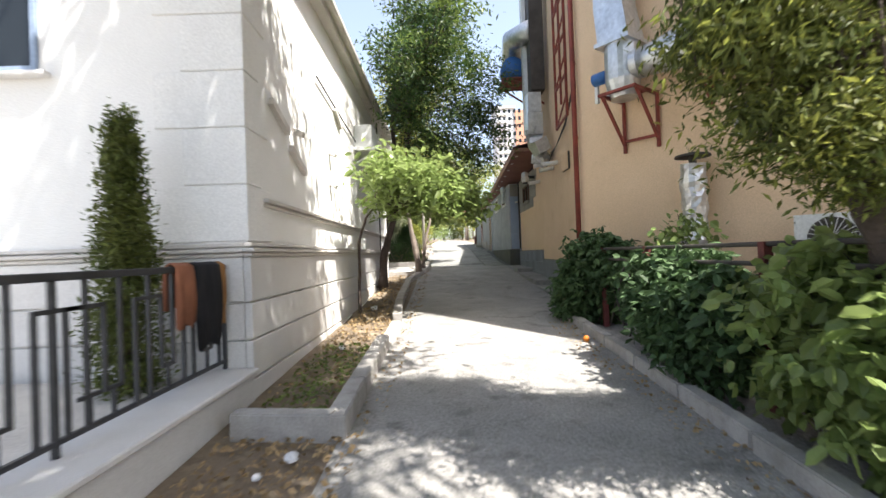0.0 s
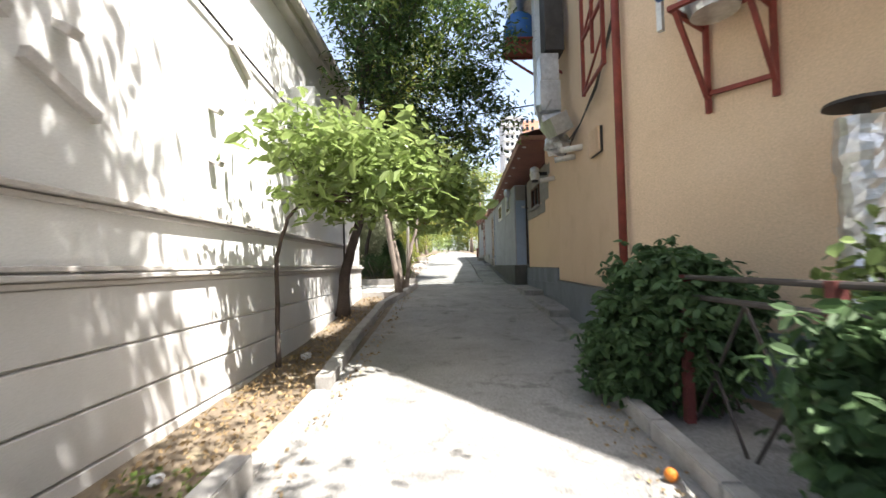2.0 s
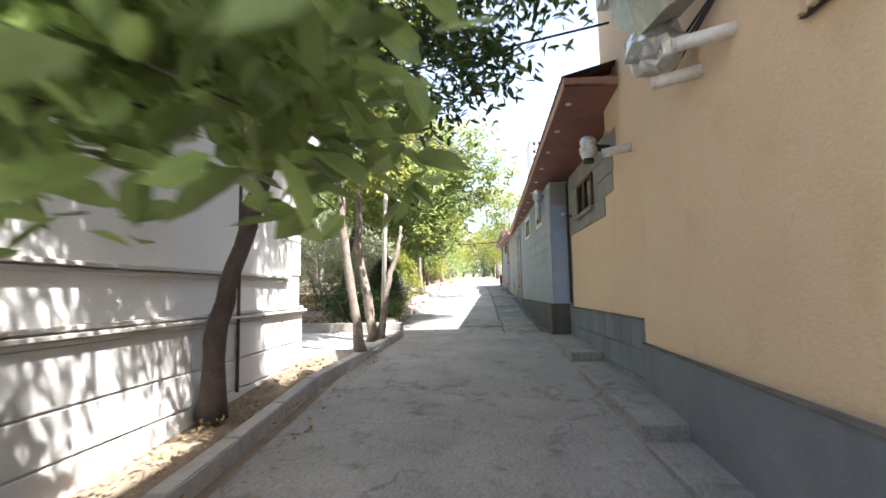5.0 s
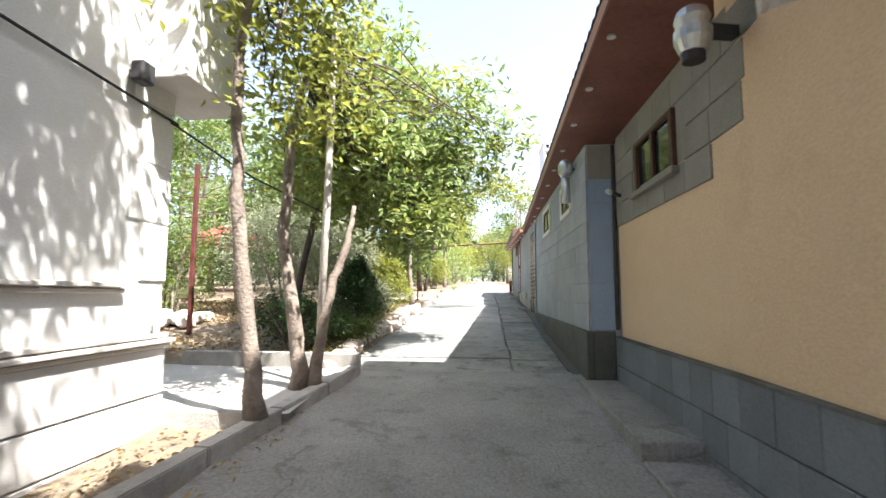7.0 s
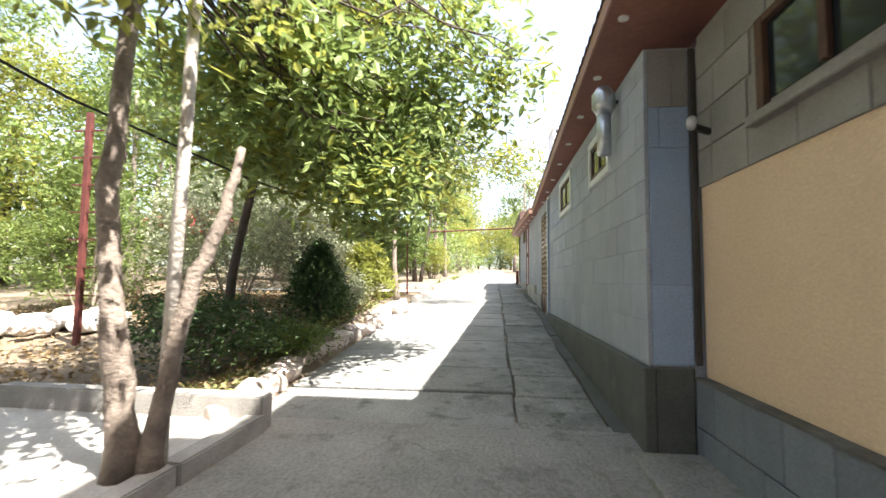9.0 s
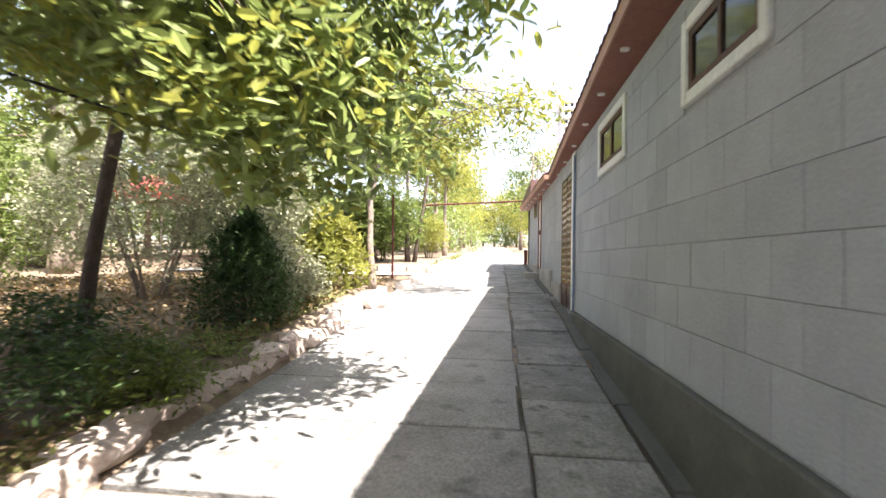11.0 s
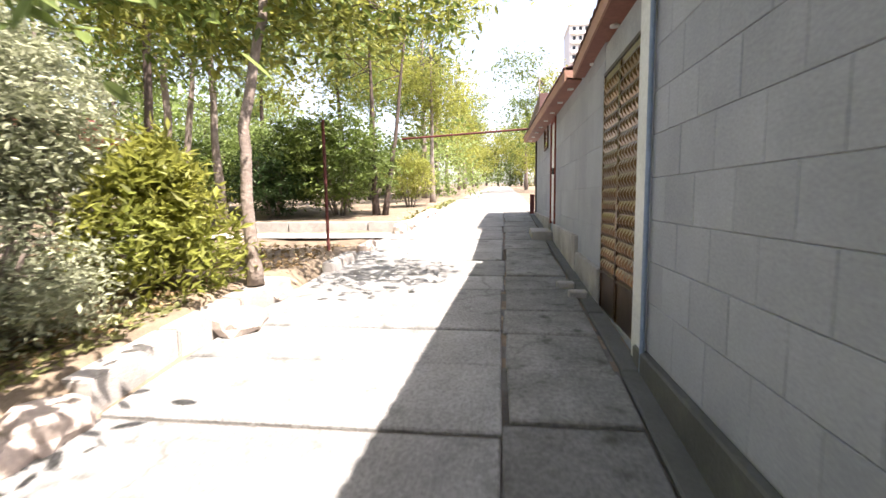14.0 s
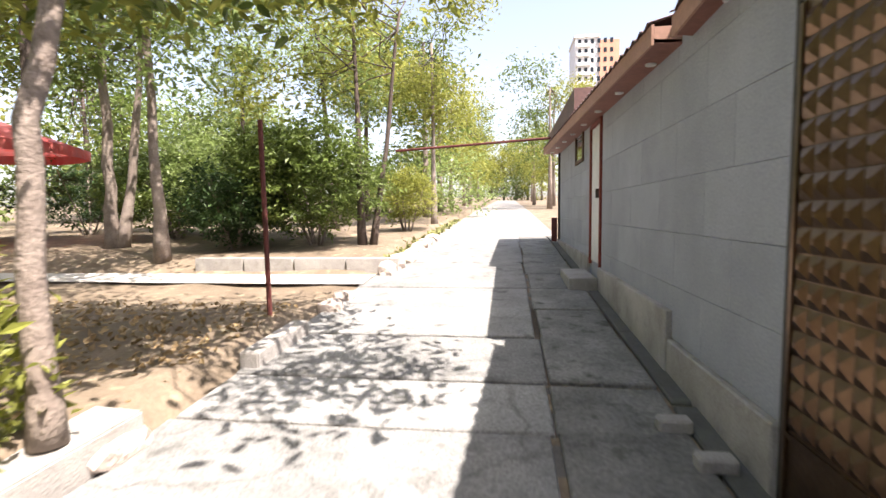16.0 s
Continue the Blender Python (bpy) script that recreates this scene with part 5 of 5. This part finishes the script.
part("pole", rod([(-0.95, 19.3, 1.0), (-0.9, 19.35, 3.5), (-0.84, 19.4, 7.2)], [0.05, 0.045, 0.035], 10), whitewash, wp, smooth=True)

# ---- park on the far side of the white building ----
rpst = thing("red_post", (-4.9, 22.77, 1.1), "tall rusty red post with short climbing rungs", "post")
part("post", bar((-4.9, 22.77, 1.1), (-4.9, 22.77, 4.9), 0.075), rust_dark, rpst)
for z in np.arange(2.1, 4.8, 0.42):
    part("rung", bar((-5.15, 22.77, float(z)), (-4.65, 22.77, float(z)), 0.02), rust_dark, rpst)


def stone(name, at, r, seed, label, category, mat, group=""):
    rng = np.random.default_rng(seed)
    bm = bmesh.new()
    bmesh.ops.create_icosphere(bm, subdivisions=2, radius=1)
    off = Vector(rng.uniform(-50, 50, 3))
    s = Vector((r * rng.uniform(0.8, 1.3), r * rng.uniform(1.0, 1.9), r * rng.uniform(0.55, 0.95)))
    for v in bm.verts:
        m = max(abs(v.co.x), abs(v.co.y), abs(v.co.z))
        v.co = v.co.lerp(v.co / m * 0.85, 0.55) * (1 + 0.3 * noise.noise(v.co * 1.6 + off) + 0.12 * noise.noise(v.co * 4 + off))
        v.co = Vector((v.co.x * s.x, v.co.y * s.y, v.co.z * s.z)) + Vector(at)
    return tagged(obj(name, bm, mat), label, category, group)


rs = np.random.default_rng(7)
y, k = 20.6, 0
while y < 25.9:
    r = float(rs.uniform(0.16, 0.26))
    x = float(np.interp(y, [20, 21.6, 24, 26, 28, 34], [-0.85, -1.2, -1.15, -1.0, -0.95, -1.1])) + float(rs.normal() * 0.04) - r * 0.7
    stone("edging_stone", (x, y, gz(y) + r * 0.35), r, 100 + k, "rough pinkish edging stone bordering the park bed", "stone", stone_pink, "edging stones of the park bed")
    y += r * float(rs.uniform(1.6, 2.4))
    k += 1
for k, (x, y, r) in enumerate(((-0.95, 27.45, 0.2), (-1.08, 28.45, 0.17), (-0.95, 31.6, 0.14), (-1.0, 32.2, 0.12), (-0.85, 33.95, 0.19))):
    stone("edging_stone", (x, y, gz(y) + r * 0.3), r, 160 + k, "rough pinkish edging stone bordering the park bed", "stone", stone_pink, "edging stones of the park bed")
for y0, y1, x0, x1 in ((25.95, 26.8, -1.28, -1.3), (26.83, 27.65, -1.29, -1.24), (27.7, 28.6, -1.24, -1.16), (29.75, 30.7, -0.98, -0.94)):
    kerb(x0, y0, x1, y1, 0.22 if y0 < 29 else 0.15, 0.36 if y0 < 29 else 0.18, "edging slabs of the park bed", "low sun-bleached concrete slab edging the bed")
for k in range(26):
    x, yy = float(rs.normal(-6.4, 0.7)), float(rs.normal(23.7, 0.4))
    stone("rubble_stone", (x, yy, gz(yy) + 0.27 + 0.14 * float(rs.random())), float(rs.uniform(0.12, 0.24)), 300 + k, "white broken stone on a rubble heap", "stone", whitewash, "rubble heap")
for k in range(4):
    kerb(-4.6 + k * 0.98, 34.25, -4.6 + k * 0.98 + 0.95, 34.27, 0.24, 0.2, "kerb of the second park bed", "stained concrete kerb of the second bed")
for k in range(6):
    y = 34.4 + k * 0.9
    stone("edging_stone", (-0.85, y, gz(y) + 0.06), 0.2, 400 + k, "rough pinkish edging stone bordering the park bed", "stone", stone_pink, "edging stones of the park bed")

conifer("dark juniper bush in the park bed", (-2.0, 24.9, 1.55), 1.4, 0.6, 9000, 61, leaf_dark, "juniper", "bush", 0.5)
conifer("bright green young thuja in the park bed", (-1.95, 27.7, 1.85), 1.5, 0.56, 6500, 62, leaf_yellow, "thuja", "conifer", 1.0, 0.13)


def shrub(label, x, y, r, h, count, size, mat, seed, stems=7, spread=0.12, up=0.55):
    rng = np.random.default_rng(seed)
    z = gz(y) + 0.05
    st = []
    for k in range(stems):
        a = rng.uniform(0, 2 * math.pi)
        st.append(([(x + 0.1 * math.cos(a), y + 0.1 * math.sin(a), z), (x + r * 0.3 * math.cos(a), y + r * 0.3 * math.sin(a), z + h * 0.35), (x + r * 0.6 * math.cos(a), y + r * 0.6 * math.sin(a), z + h * 0.75)], 0.03, 0.012))
    blobs = [(x, y, z + h * up, r, r, h * 0.42)] + [(x + r * 0.6 * math.cos(a), y + r * 0.6 * math.sin(a), z + h * rng.uniform(0.4, 0.8), r * 0.5, r * 0.5, h * 0.28) for a in rng.uniform(0, 6.28, 4)]
    return tree(label, st, blobs, count, size, mat, bark_pale, seed, 2, 0.4, spread, "bush", "shrub", 0.2, "", 0.008)


shrub("silvery-leaved shrub with many thin stems", -4.5, 26.4, 1.7, 3.5, 20000, 0.085, leaf_silver, 71)
shrub("silver-green shrub leaning over the bed", -3.3, 27.2, 1.15, 3.2, 18000, 0.085, leaf_silver, 72)
shrub("silver-green shrub beside the edging stones", -2.3, 26.2, 0.8, 1.3, 8000, 0.07, leaf_silver, 73)
shrub("low dark shrub behind the concrete kerb", -2.2, 21.6, 0.9, 1.0, 4000, 0.07, leaf_dark, 74)
shrub("low green shrub at the bed's corner", -1.6, 22.6, 0.5, 0.55, 2500, 0.07, leaf_mid, 75)
shrub("low green plants behind the stones", -1.75, 23.8, 0.5, 0.35, 1500, 0.06, leaf_light, 76)
shrub("dark shrub close behind the edging stones", -2.7, 22.9, 0.6, 0.9, 2500, 0.07, leaf_dark, 77)
shrub("big dark green bush behind the second kerb", -3.2, 36.6, 1.8, 2.9, 20000, 0.13, leaf_mid, 78)
shrub("large yellow-green bush in the park", -6.2, 38.5, 2.1, 3.2, 16000, 0.13, leaf_light, 79)
shrub("yellow-green bush along the avenue", -1.9, 40.5, 1.0, 2.2, 6000, 0.1, leaf_yellow, 80)
shrub("dense green bush deep in the park", -9.5, 40.0, 2.2, 3.0, 9000, 0.12, leaf_mid, 81)
shrub("dark green bush among the park trees", -4.9, 36.0, 1.3, 2.2, 10000, 0.12, leaf_dark, 84)
shrub("green bush under the park trees", -8.0, 38.2, 1.8, 2.6, 10000, 0.13, leaf_mid, 85)
shrub("dark hedge-like bush behind the parasol", -12.5, 40.0, 2.4, 2.8, 10000, 0.14, leaf_dark, 86)
shrub("green bush beyond the rubble heap", -8.5, 27.0, 2.0, 3.2, 9000, 0.1, leaf_light, 82)
shrub("leafy bush near the red post", -7.0, 25.2, 1.4, 2.6, 7000, 0.09, leaf_mid, 83)

tree("broad-leaved tree spreading over the alley", [([(-3.0, 23.5, 1.3), (-2.9, 23.5, 2.6), (-2.5, 23.4, 4.2), (-2.2, 23.6, 6.0)], 0.085, 0.045)],
     [(-1.6, 23.8, 4.6, 1.3, 1.5, 0.8), (-0.7, 24.6, 4.1, 1.0, 1.2, 0.5), (-2.6, 24.5, 5.2, 1.4, 1.4, 0.9), (-0.7, 25.2, 4.8, 0.8, 0.9, 0.6), (-1.4, 24.6, 5.4, 1.2, 1.2, 0.8), (-2.4, 22.2, 4.9, 1.2, 1.2, 0.8)], 6200, 0.17, leaf_light, other=leaf_mid, share=0.3, seed=91, full=True, limbs=5, wide=0.45, spread=0.26)
tree("pale-barked tree close behind the edging stones", [([(-1.16, 28.17, 1.9), (-1.25, 28.2, 2.6), (-1.3, 28.3, 3.6), (-1.15, 28.5, 4.8), (-1.1, 28.8, 6.4)], 0.075, 0.04)],
     [(-1.6, 28.8, 5.2, 1.3, 1.3, 0.8), (-0.4, 29.4, 5.4, 1.2, 1.4, 0.7), (-1.0, 28.9, 6.6, 1.6, 1.6, 0.9), (0.3, 30.3, 5.6, 0.9, 1.0, 0.5), (-2.6, 29.5, 5.6, 1.3, 1.4, 0.9), (1.7, 28.3, 5.5, 0.7, 0.6, 0.35), (1.8, 28.9, 5.6, 0.7, 0.7, 0.4), (-3.4, 28.0, 5.8, 1.3, 1.3, 0.8)], 10500, 0.15, leaf_yellow, bark_pale, other=leaf_mid, share=0.35, seed=92, full=True, limbs=5, wide=0.4, spread=0.28)
spots = [(-8.2, 36.2, 7, 0.17, 93, leaf_mid), (-5.2, 31.6, 6.5, 0.13, 94, leaf_yellow), (-5.6, 34.6, 7.5, 0.14, 95, leaf_light), (-2.1, 36.6, 6.8, 0.1, 96, leaf_yellow), (-1.5, 43.5, 8, 0.12, 97, leaf_yellow), (-4.6, 41.5, 8, 0.13, 98, leaf_light),
         (-10.5, 30.5, 8, 0.15, 99, leaf_mid), (-11.5, 24.5, 8, 0.15, 100, leaf_light), (-6.3, 27.2, 4.6, 0.06, 101, leaf_mid), (-14.0, 33.0, 8.5, 0.14, 102, leaf_mid), (-13.5, 37.5, 9, 0.15, 103, leaf_light), (-5.2, 47.0, 9, 0.15, 104, leaf_mid), (-14.5, 28.0, 9, 0.15, 105, leaf_yellow), (-10.0, 45.0, 9, 0.15, 106, leaf_light)]
for x, y, h, r, sd, mt in spots:
    rng = np.random.default_rng(sd)
    z = gz(y)
    lean = rng.normal(size=2) * 0.25
    st = [([(x, y, z), (x + lean[0] * 0.4, y + lean[1] * 0.4, z + h * 0.3), (x + lean[0], y + lean[1], z + h * 0.85)], r, r * 0.35)]
    if sd % 3 == 0:
        st.append(([(x + 0.2, y + 0.05, z), (x + 0.5, y + 0.3, z + h * 0.35), (x + 0.9, y + 0.3, z + h * 0.8)], r * 0.8, r * 0.3))
    bl = [(x + rng.normal() * 1.1, y + rng.normal() * 1.1, z + h * rng.uniform(0.55, 1.0), rng.uniform(1.1, 1.7), rng.uniform(1.1, 1.7), rng.uniform(0.7, 1.1)) for _ in range(5)]
    tree("park tree with a slim trunk and airy yellow-green crown", st, bl, 5500, 0.17, mt, bark_pale if sd % 2 else bark, sd, 4, 0.42, 0.34, group="park trees")
# avenue further on
k = 0
for y in (41.5, 45, 49, 55, 62, 70, 79, 90, 104):
    for x in (-2.6, 4.2):
        if y < (48 if x < 0 else 58):
            continue
        rng = np.random.default_rng(200 + k)
        z, h = gz(y), float(rng.uniform(8, 11))
        xx = x + float(rng.normal() * 0.4) - (1.0 if x < 0 else -1.0) * (y - 49) * 0.015
        bl = [(xx + rng.normal() * 1.2, y + rng.normal() * 1.5, z + h * rng.uniform(0.3, 1.0), 1.6, 1.8, 1.3) for _ in range(6)]
        tree("avenue tree with a thin yellowing crown", [([(xx, y, z), (xx, y, z + h * 0.85)], 0.16, 0.05)], bl, 3500, 0.28, leaf_yellow if k % 3 else leaf_mid, bark_pale, 200 + k, 3, 0.45, 0.5, group="avenue trees")
        k += 1
for k in range(14):
    rng = np.random.default_rng(260 + k)
    x, y = float(-16 - 10 * rng.random()), 18 + k * 3.2
    bl = [(x + rng.normal() * 1.6, y + rng.normal() * 1.6, gz(y) + rng.uniform(1.2, 8), 2.2, 2.2, 1.7) for _ in range(7)]
    tree("distant leafy tree closing the park", [([(x, y, gz(y)), (x, y, gz(y) + 7)], 0.18, 0.06)], bl, 3500, 0.34, (leaf_mid, leaf_light, leaf_yellow)[k % 3], bark, 260 + k, 3, 0.5, 0.6, group="distant trees")
for k in range(9):
    rng = np.random.default_rng(290 + k)
    x, y = float(-13 + 1.9 * k), 50 + float(rng.random() * 6)
    if -2.2 < x < 4:
        continue
    bl = [(x + rng.normal() * 1.2, y + rng.normal() * 1.2, gz(y) + rng.uniform(0.6, 3.4), 1.6, 1.6, 1.2) for _ in range(5)]
    tree("green bushes closing the avenue's side", [([(x, y, gz(y)), (x, y, gz(y) + 2.5)], 0.08, 0.03)], bl, 3500, 0.22, (leaf_mid, leaf_light)[k % 2], bark, 290 + k, 3, 0.5, 0.4, "bush", "shrub", group="avenue bushes")

tp = thing("thin_pole", (-1.41, 30.94, 1.9), "thin rusty steel pole standing in the bed", "pole")
part("pole", rod([(-1.41, 30.94, 1.85), (-1.43, 30.94, 4.1)], 0.028, 8), rust_dark, tp)
pp = thing("overhead_pipe", (0, 39, 5), "rusty thin pipe spanning from the roof to the trees", "pipe")
part("pipe", rod([(2.5, 38.0, 4.85), (0.4, 38.4, 4.8), (-1.8, 38.8, 4.75)], 0.035, 8), rust_dark, pp)

# ---- red parasol in the park ----
ps = thing("parasol", (-12.2, 36.6, 2.2), "faded red parasol on a white pole in the park", "parasol")
part("pole", rod([(-12.2, 36.6, 2.1), (-12.2, 36.6, 5.65)], 0.035, 10), white_metal, ps)
bm = bmesh.new()
tipv = bm.verts.new((-12.2, 36.6, 5.75))
ring, low = [], []
for i in range(16):
    a = 2 * math.pi * i / 16
    r = 2.3 if i % 2 == 0 else 2.2
    ring.append(bm.verts.new((-12.2 + r * math.cos(a), 36.6 + r * math.sin(a), 4.92)))
    low.append(bm.verts.new((-12.2 + r * math.cos(a), 36.6 + r * math.sin(a), 4.66)))
for i in range(16):
    j = (i + 1) % 16
    bm.faces.new((tipv, ring[i], ring[j]))
    bm.faces.new((ring[i], low[i], low[j], ring[j]))
part("canopy", bm, cloth_red, ps)
for i in range(0, 16, 2):
    a = 2 * math.pi * i / 16
    part("rib", bar((-12.2, 36.6, 5.7), (-12.2 + 2.25 * math.cos(a), 36.6 + 2.25 * math.sin(a), 4.9), 0.02), white_metal, ps)
part("base", rod([(-12.2, 36.6, 2.12), (-12.2, 36.6, 2.25)], [0.35, 0.3], 16), kerb_concrete, ps)


for k in range(7):
    rng = np.random.default_rng(320 + k)
    x, y = -7.5 + 2.6 * k, 126 + float(rng.random() * 12)
    bl = [(x + rng.normal() * 1.5, y, gz(y) + rng.uniform(0.8, 11), 2.4, 2.0, 2.2) for _ in range(8)]
    tree("far avenue tree closing the view", [([(x, y, gz(y)), (x, y, gz(y) + 9)], 0.2, 0.06)], bl, 2500, 0.55, (leaf_yellow, leaf_light)[k % 2], bark_pale, 320 + k, 2, 0.5, 0.8, group="avenue trees")


# ---- far buildings ----
def tower(x, y, w, d, storeys, label, mats, z0=2.0):
    e = thing("apartment_building", (x, y, z0), label, "building")
    h = storeys * 3.0
    part("wall", boxes(((x, y, z0), (x + w * 0.55, y + d, z0 + h))), mats[0], e)
    part("wall", boxes(((x + w * 0.55 + 0.01, y - 0.4, z0), (x + w, y + d, z0 + h - 1))), mats[1], e)
    part("roof", boxes(((x - 0.3, y - 0.5, z0 + h + 0.02), (x + w * 0.55 + 0.2, y + d, z0 + h + 0.8))), mats[0], e)
    for s in range(storeys):
        z = z0 + s * 3.0
        for i in range(6):
            wx = x + 1.0 + i * (w - 2) / 6
            yy = y if wx < x + w * 0.5 else y - 0.4
            wi = part("window", boxes(((wx, yy - 0.06, z + 1.0), (wx + w / 14, yy - 0.02, z + 2.5))), glass, e)
        if s:
            part("balcony", boxes(((x + 0.5, y - 0.9, z), (x + w * 0.36, y - 0.07, z + 1.0))), facade_white, e)
    return e


tower(23, 190, 14, 14, 18, "distant white and orange apartment tower", (facade_white, facade_orange), 5)

# ---- litter and small things ----
rl2 = np.random.default_rng(77)


def litter(name, label, x0, x1, y0, y1, count, mat, size, lift=0.03):
    x = rl2.uniform(x0, x1, count)
    y = rl2.uniform(y0, y1, count)
    z = np.array([gz(v) for v in y]) + lift
    e = tagged(leaves(name, np.stack([x, y, z], 1), size, mat, None, rl2, 0.0, 0.6), label, "leaf litter", "", "stuff")
    return e


litter("leaf_litter", "dry brown leaves strewn along the wall-side bed", -2.0, -1.2, 8.2, 18.0, 1500, leaf_dry, 0.06, 0.05)
litter("leaf_litter", "few dry leaves on the dark planter soil", -2.0, -1.2, 5.3, 8.2, 170, leaf_dry, 0.06, 0.04)
litter("leaf_litter", "dry leaves and twigs gathered before the planter", -2.0, -0.9, 4.0, 5.1, 350, leaf_dry, 0.06, 0.03)
litter("leaf_litter", "dry leaves along the kerb's foot", -1.0, -0.75, 5.3, 20, 350, leaf_dry, 0.05, 0.02)
litter("leaf_litter", "dry leaves along the hedge kerb", 1.5, 1.85, 3.0, 9.6, 300, leaf_dry, 0.05, 0.02)
litter("leaf_litter", "dry leaf litter on the park floor", -9, -1.5, 23.6, 28.4, 5500, leaf_dry, 0.08, 0.29)
litter("leaf_litter", "dry leaf litter on the level park floor", -9, -1.3, 28.6, 31.4, 2800, leaf_dry, 0.08, 0.14)
litter("leaf_litter", "dry leaf litter on the lower park floor", -9, -1.4, 20.7, 23.6, 2500, leaf_dry, 0.08, 0.17)
litter("grass_tufts", "dry yellow-green grass tufts along the park edge", -1.95, -1.42, 23.5, 28.4, 1500, grass_dry, 0.075, 0.27)
litter("grass_tufts", "dry grass tufts at the bed's lower corner", -1.9, -1.3, 20.8, 23.5, 700, grass_dry, 0.075, 0.15)
litter("grass_tufts", "green grass along the avenue's edge", -2.2, -0.95, 34.3, 48, 2600, grass_dry, 0.14, 0.06)
litter("grass_tufts", "weeds in the wall-side bed", -1.95, -1.22, 5.35, 8.2, 700, leaf_mid, 0.06, 0.04)
for x, y, s in ((-1.35, 4.75, 0.05), (-1.5, 4.5, 0.032), (-1.7, 8.1, 0.05), (-1.75, 11.7, 0.08)):
    bm = bmesh.new()
    bmesh.ops.create_icosphere(bm, subdivisions=2, radius=s)
    for v in bm.verts:
        v.co = Vector((v.co.x, v.co.y * 1.3, v.co.z * 0.6)) * (1 + 0.5 * noise.noise(v.co * 20)) + Vector((x, y, gz(y) + s * 0.5))
    tagged(obj("crumpled_paper", bm, paper_white), "crumpled white scrap of paper on the ground", "litter")
bm = bmesh.new()
bmesh.ops.create_uvsphere(bm, u_segments=16, v_segments=10, radius=0.045, matrix=Matrix.Translation((1.72, 8.0, gz(8.0) + 0.045)))
tagged(obj("orange_fruit", bm, orange_peel, smooth=True), "small orange fruit lying by the kerb", "fruit")
for x, y, r in ((2.12, 29.0, 0.1), (2.2, 28.6, 0.06)):
    tagged(obj("loose_brick", boxes(((x, y, gz(y)), (x + 0.2, y + 0.11, gz(y) + 0.09)), bevel=0.015), kerb_concrete), "broken brick lying beside the wall", "brick")

# ---- concrete slabs of the upper alley, with dirt joints ----
road_bed = bpy.data.objects["road_bed"]
far_rows = [29.65, 30.7, 31.8, 32.9, 34.0, 35.1, 36.2, 37.3, 38.6, 40.0]
cols = [(-1.05, 1.486, [20.6, 21.62, 22.7, 23.75, 24.6, 25.94, 26.82, 27.54, 28.9] + far_rows),
        (1.516, 2.29, [20.6, 21.5, 22.35, 23.4, 24.5, 25.26, 26.07, 26.75, 27.48, 28.12, 28.97] + far_rows),
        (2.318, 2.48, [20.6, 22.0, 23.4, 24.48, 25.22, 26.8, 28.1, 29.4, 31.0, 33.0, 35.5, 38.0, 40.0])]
rsl = np.random.default_rng(9)
for x_left, x_right, rowy in cols:
    for y0, y1 in zip(rowy, rowy[1:]):
        jx = float(rsl.normal() * 0.012)
        x0, x1 = (x_left, x_right + jx) if x_left < 0 else (x_left + jx, x_right)
        j = float(rsl.normal() * 0.012)
        a, b = y0 + 0.016 + j, y1 - 0.016 + j
        dz = float(rsl.normal() * 0.004)
        bm = bmesh.new()
        vs = []
        for x, y in ((x0, a), (x1, a), (x1, b), (x0, b)):
            vs.append(bm.verts.new((x + float(rsl.normal() * 0.006), y + float(rsl.normal() * 0.009), gz(y) + 0.012 + dz)))
        f = bm.faces.new(vs)
        r = bmesh.ops.extrude_face_region(bm, geom=[f])
        for q in r["geom"]:
            if isinstance(q, bmesh.types.BMVert):
                q.co.z -= 0.08
        bmesh.ops.recalc_face_normals(bm, faces=bm.faces[:])
        bmesh.ops.bevel(bm, geom=[e for e in bm.edges if all(v.co.z > gz(v.co.y) - 0.02 for v in e.verts)], offset=0.012, segments=1, affect="EDGES")
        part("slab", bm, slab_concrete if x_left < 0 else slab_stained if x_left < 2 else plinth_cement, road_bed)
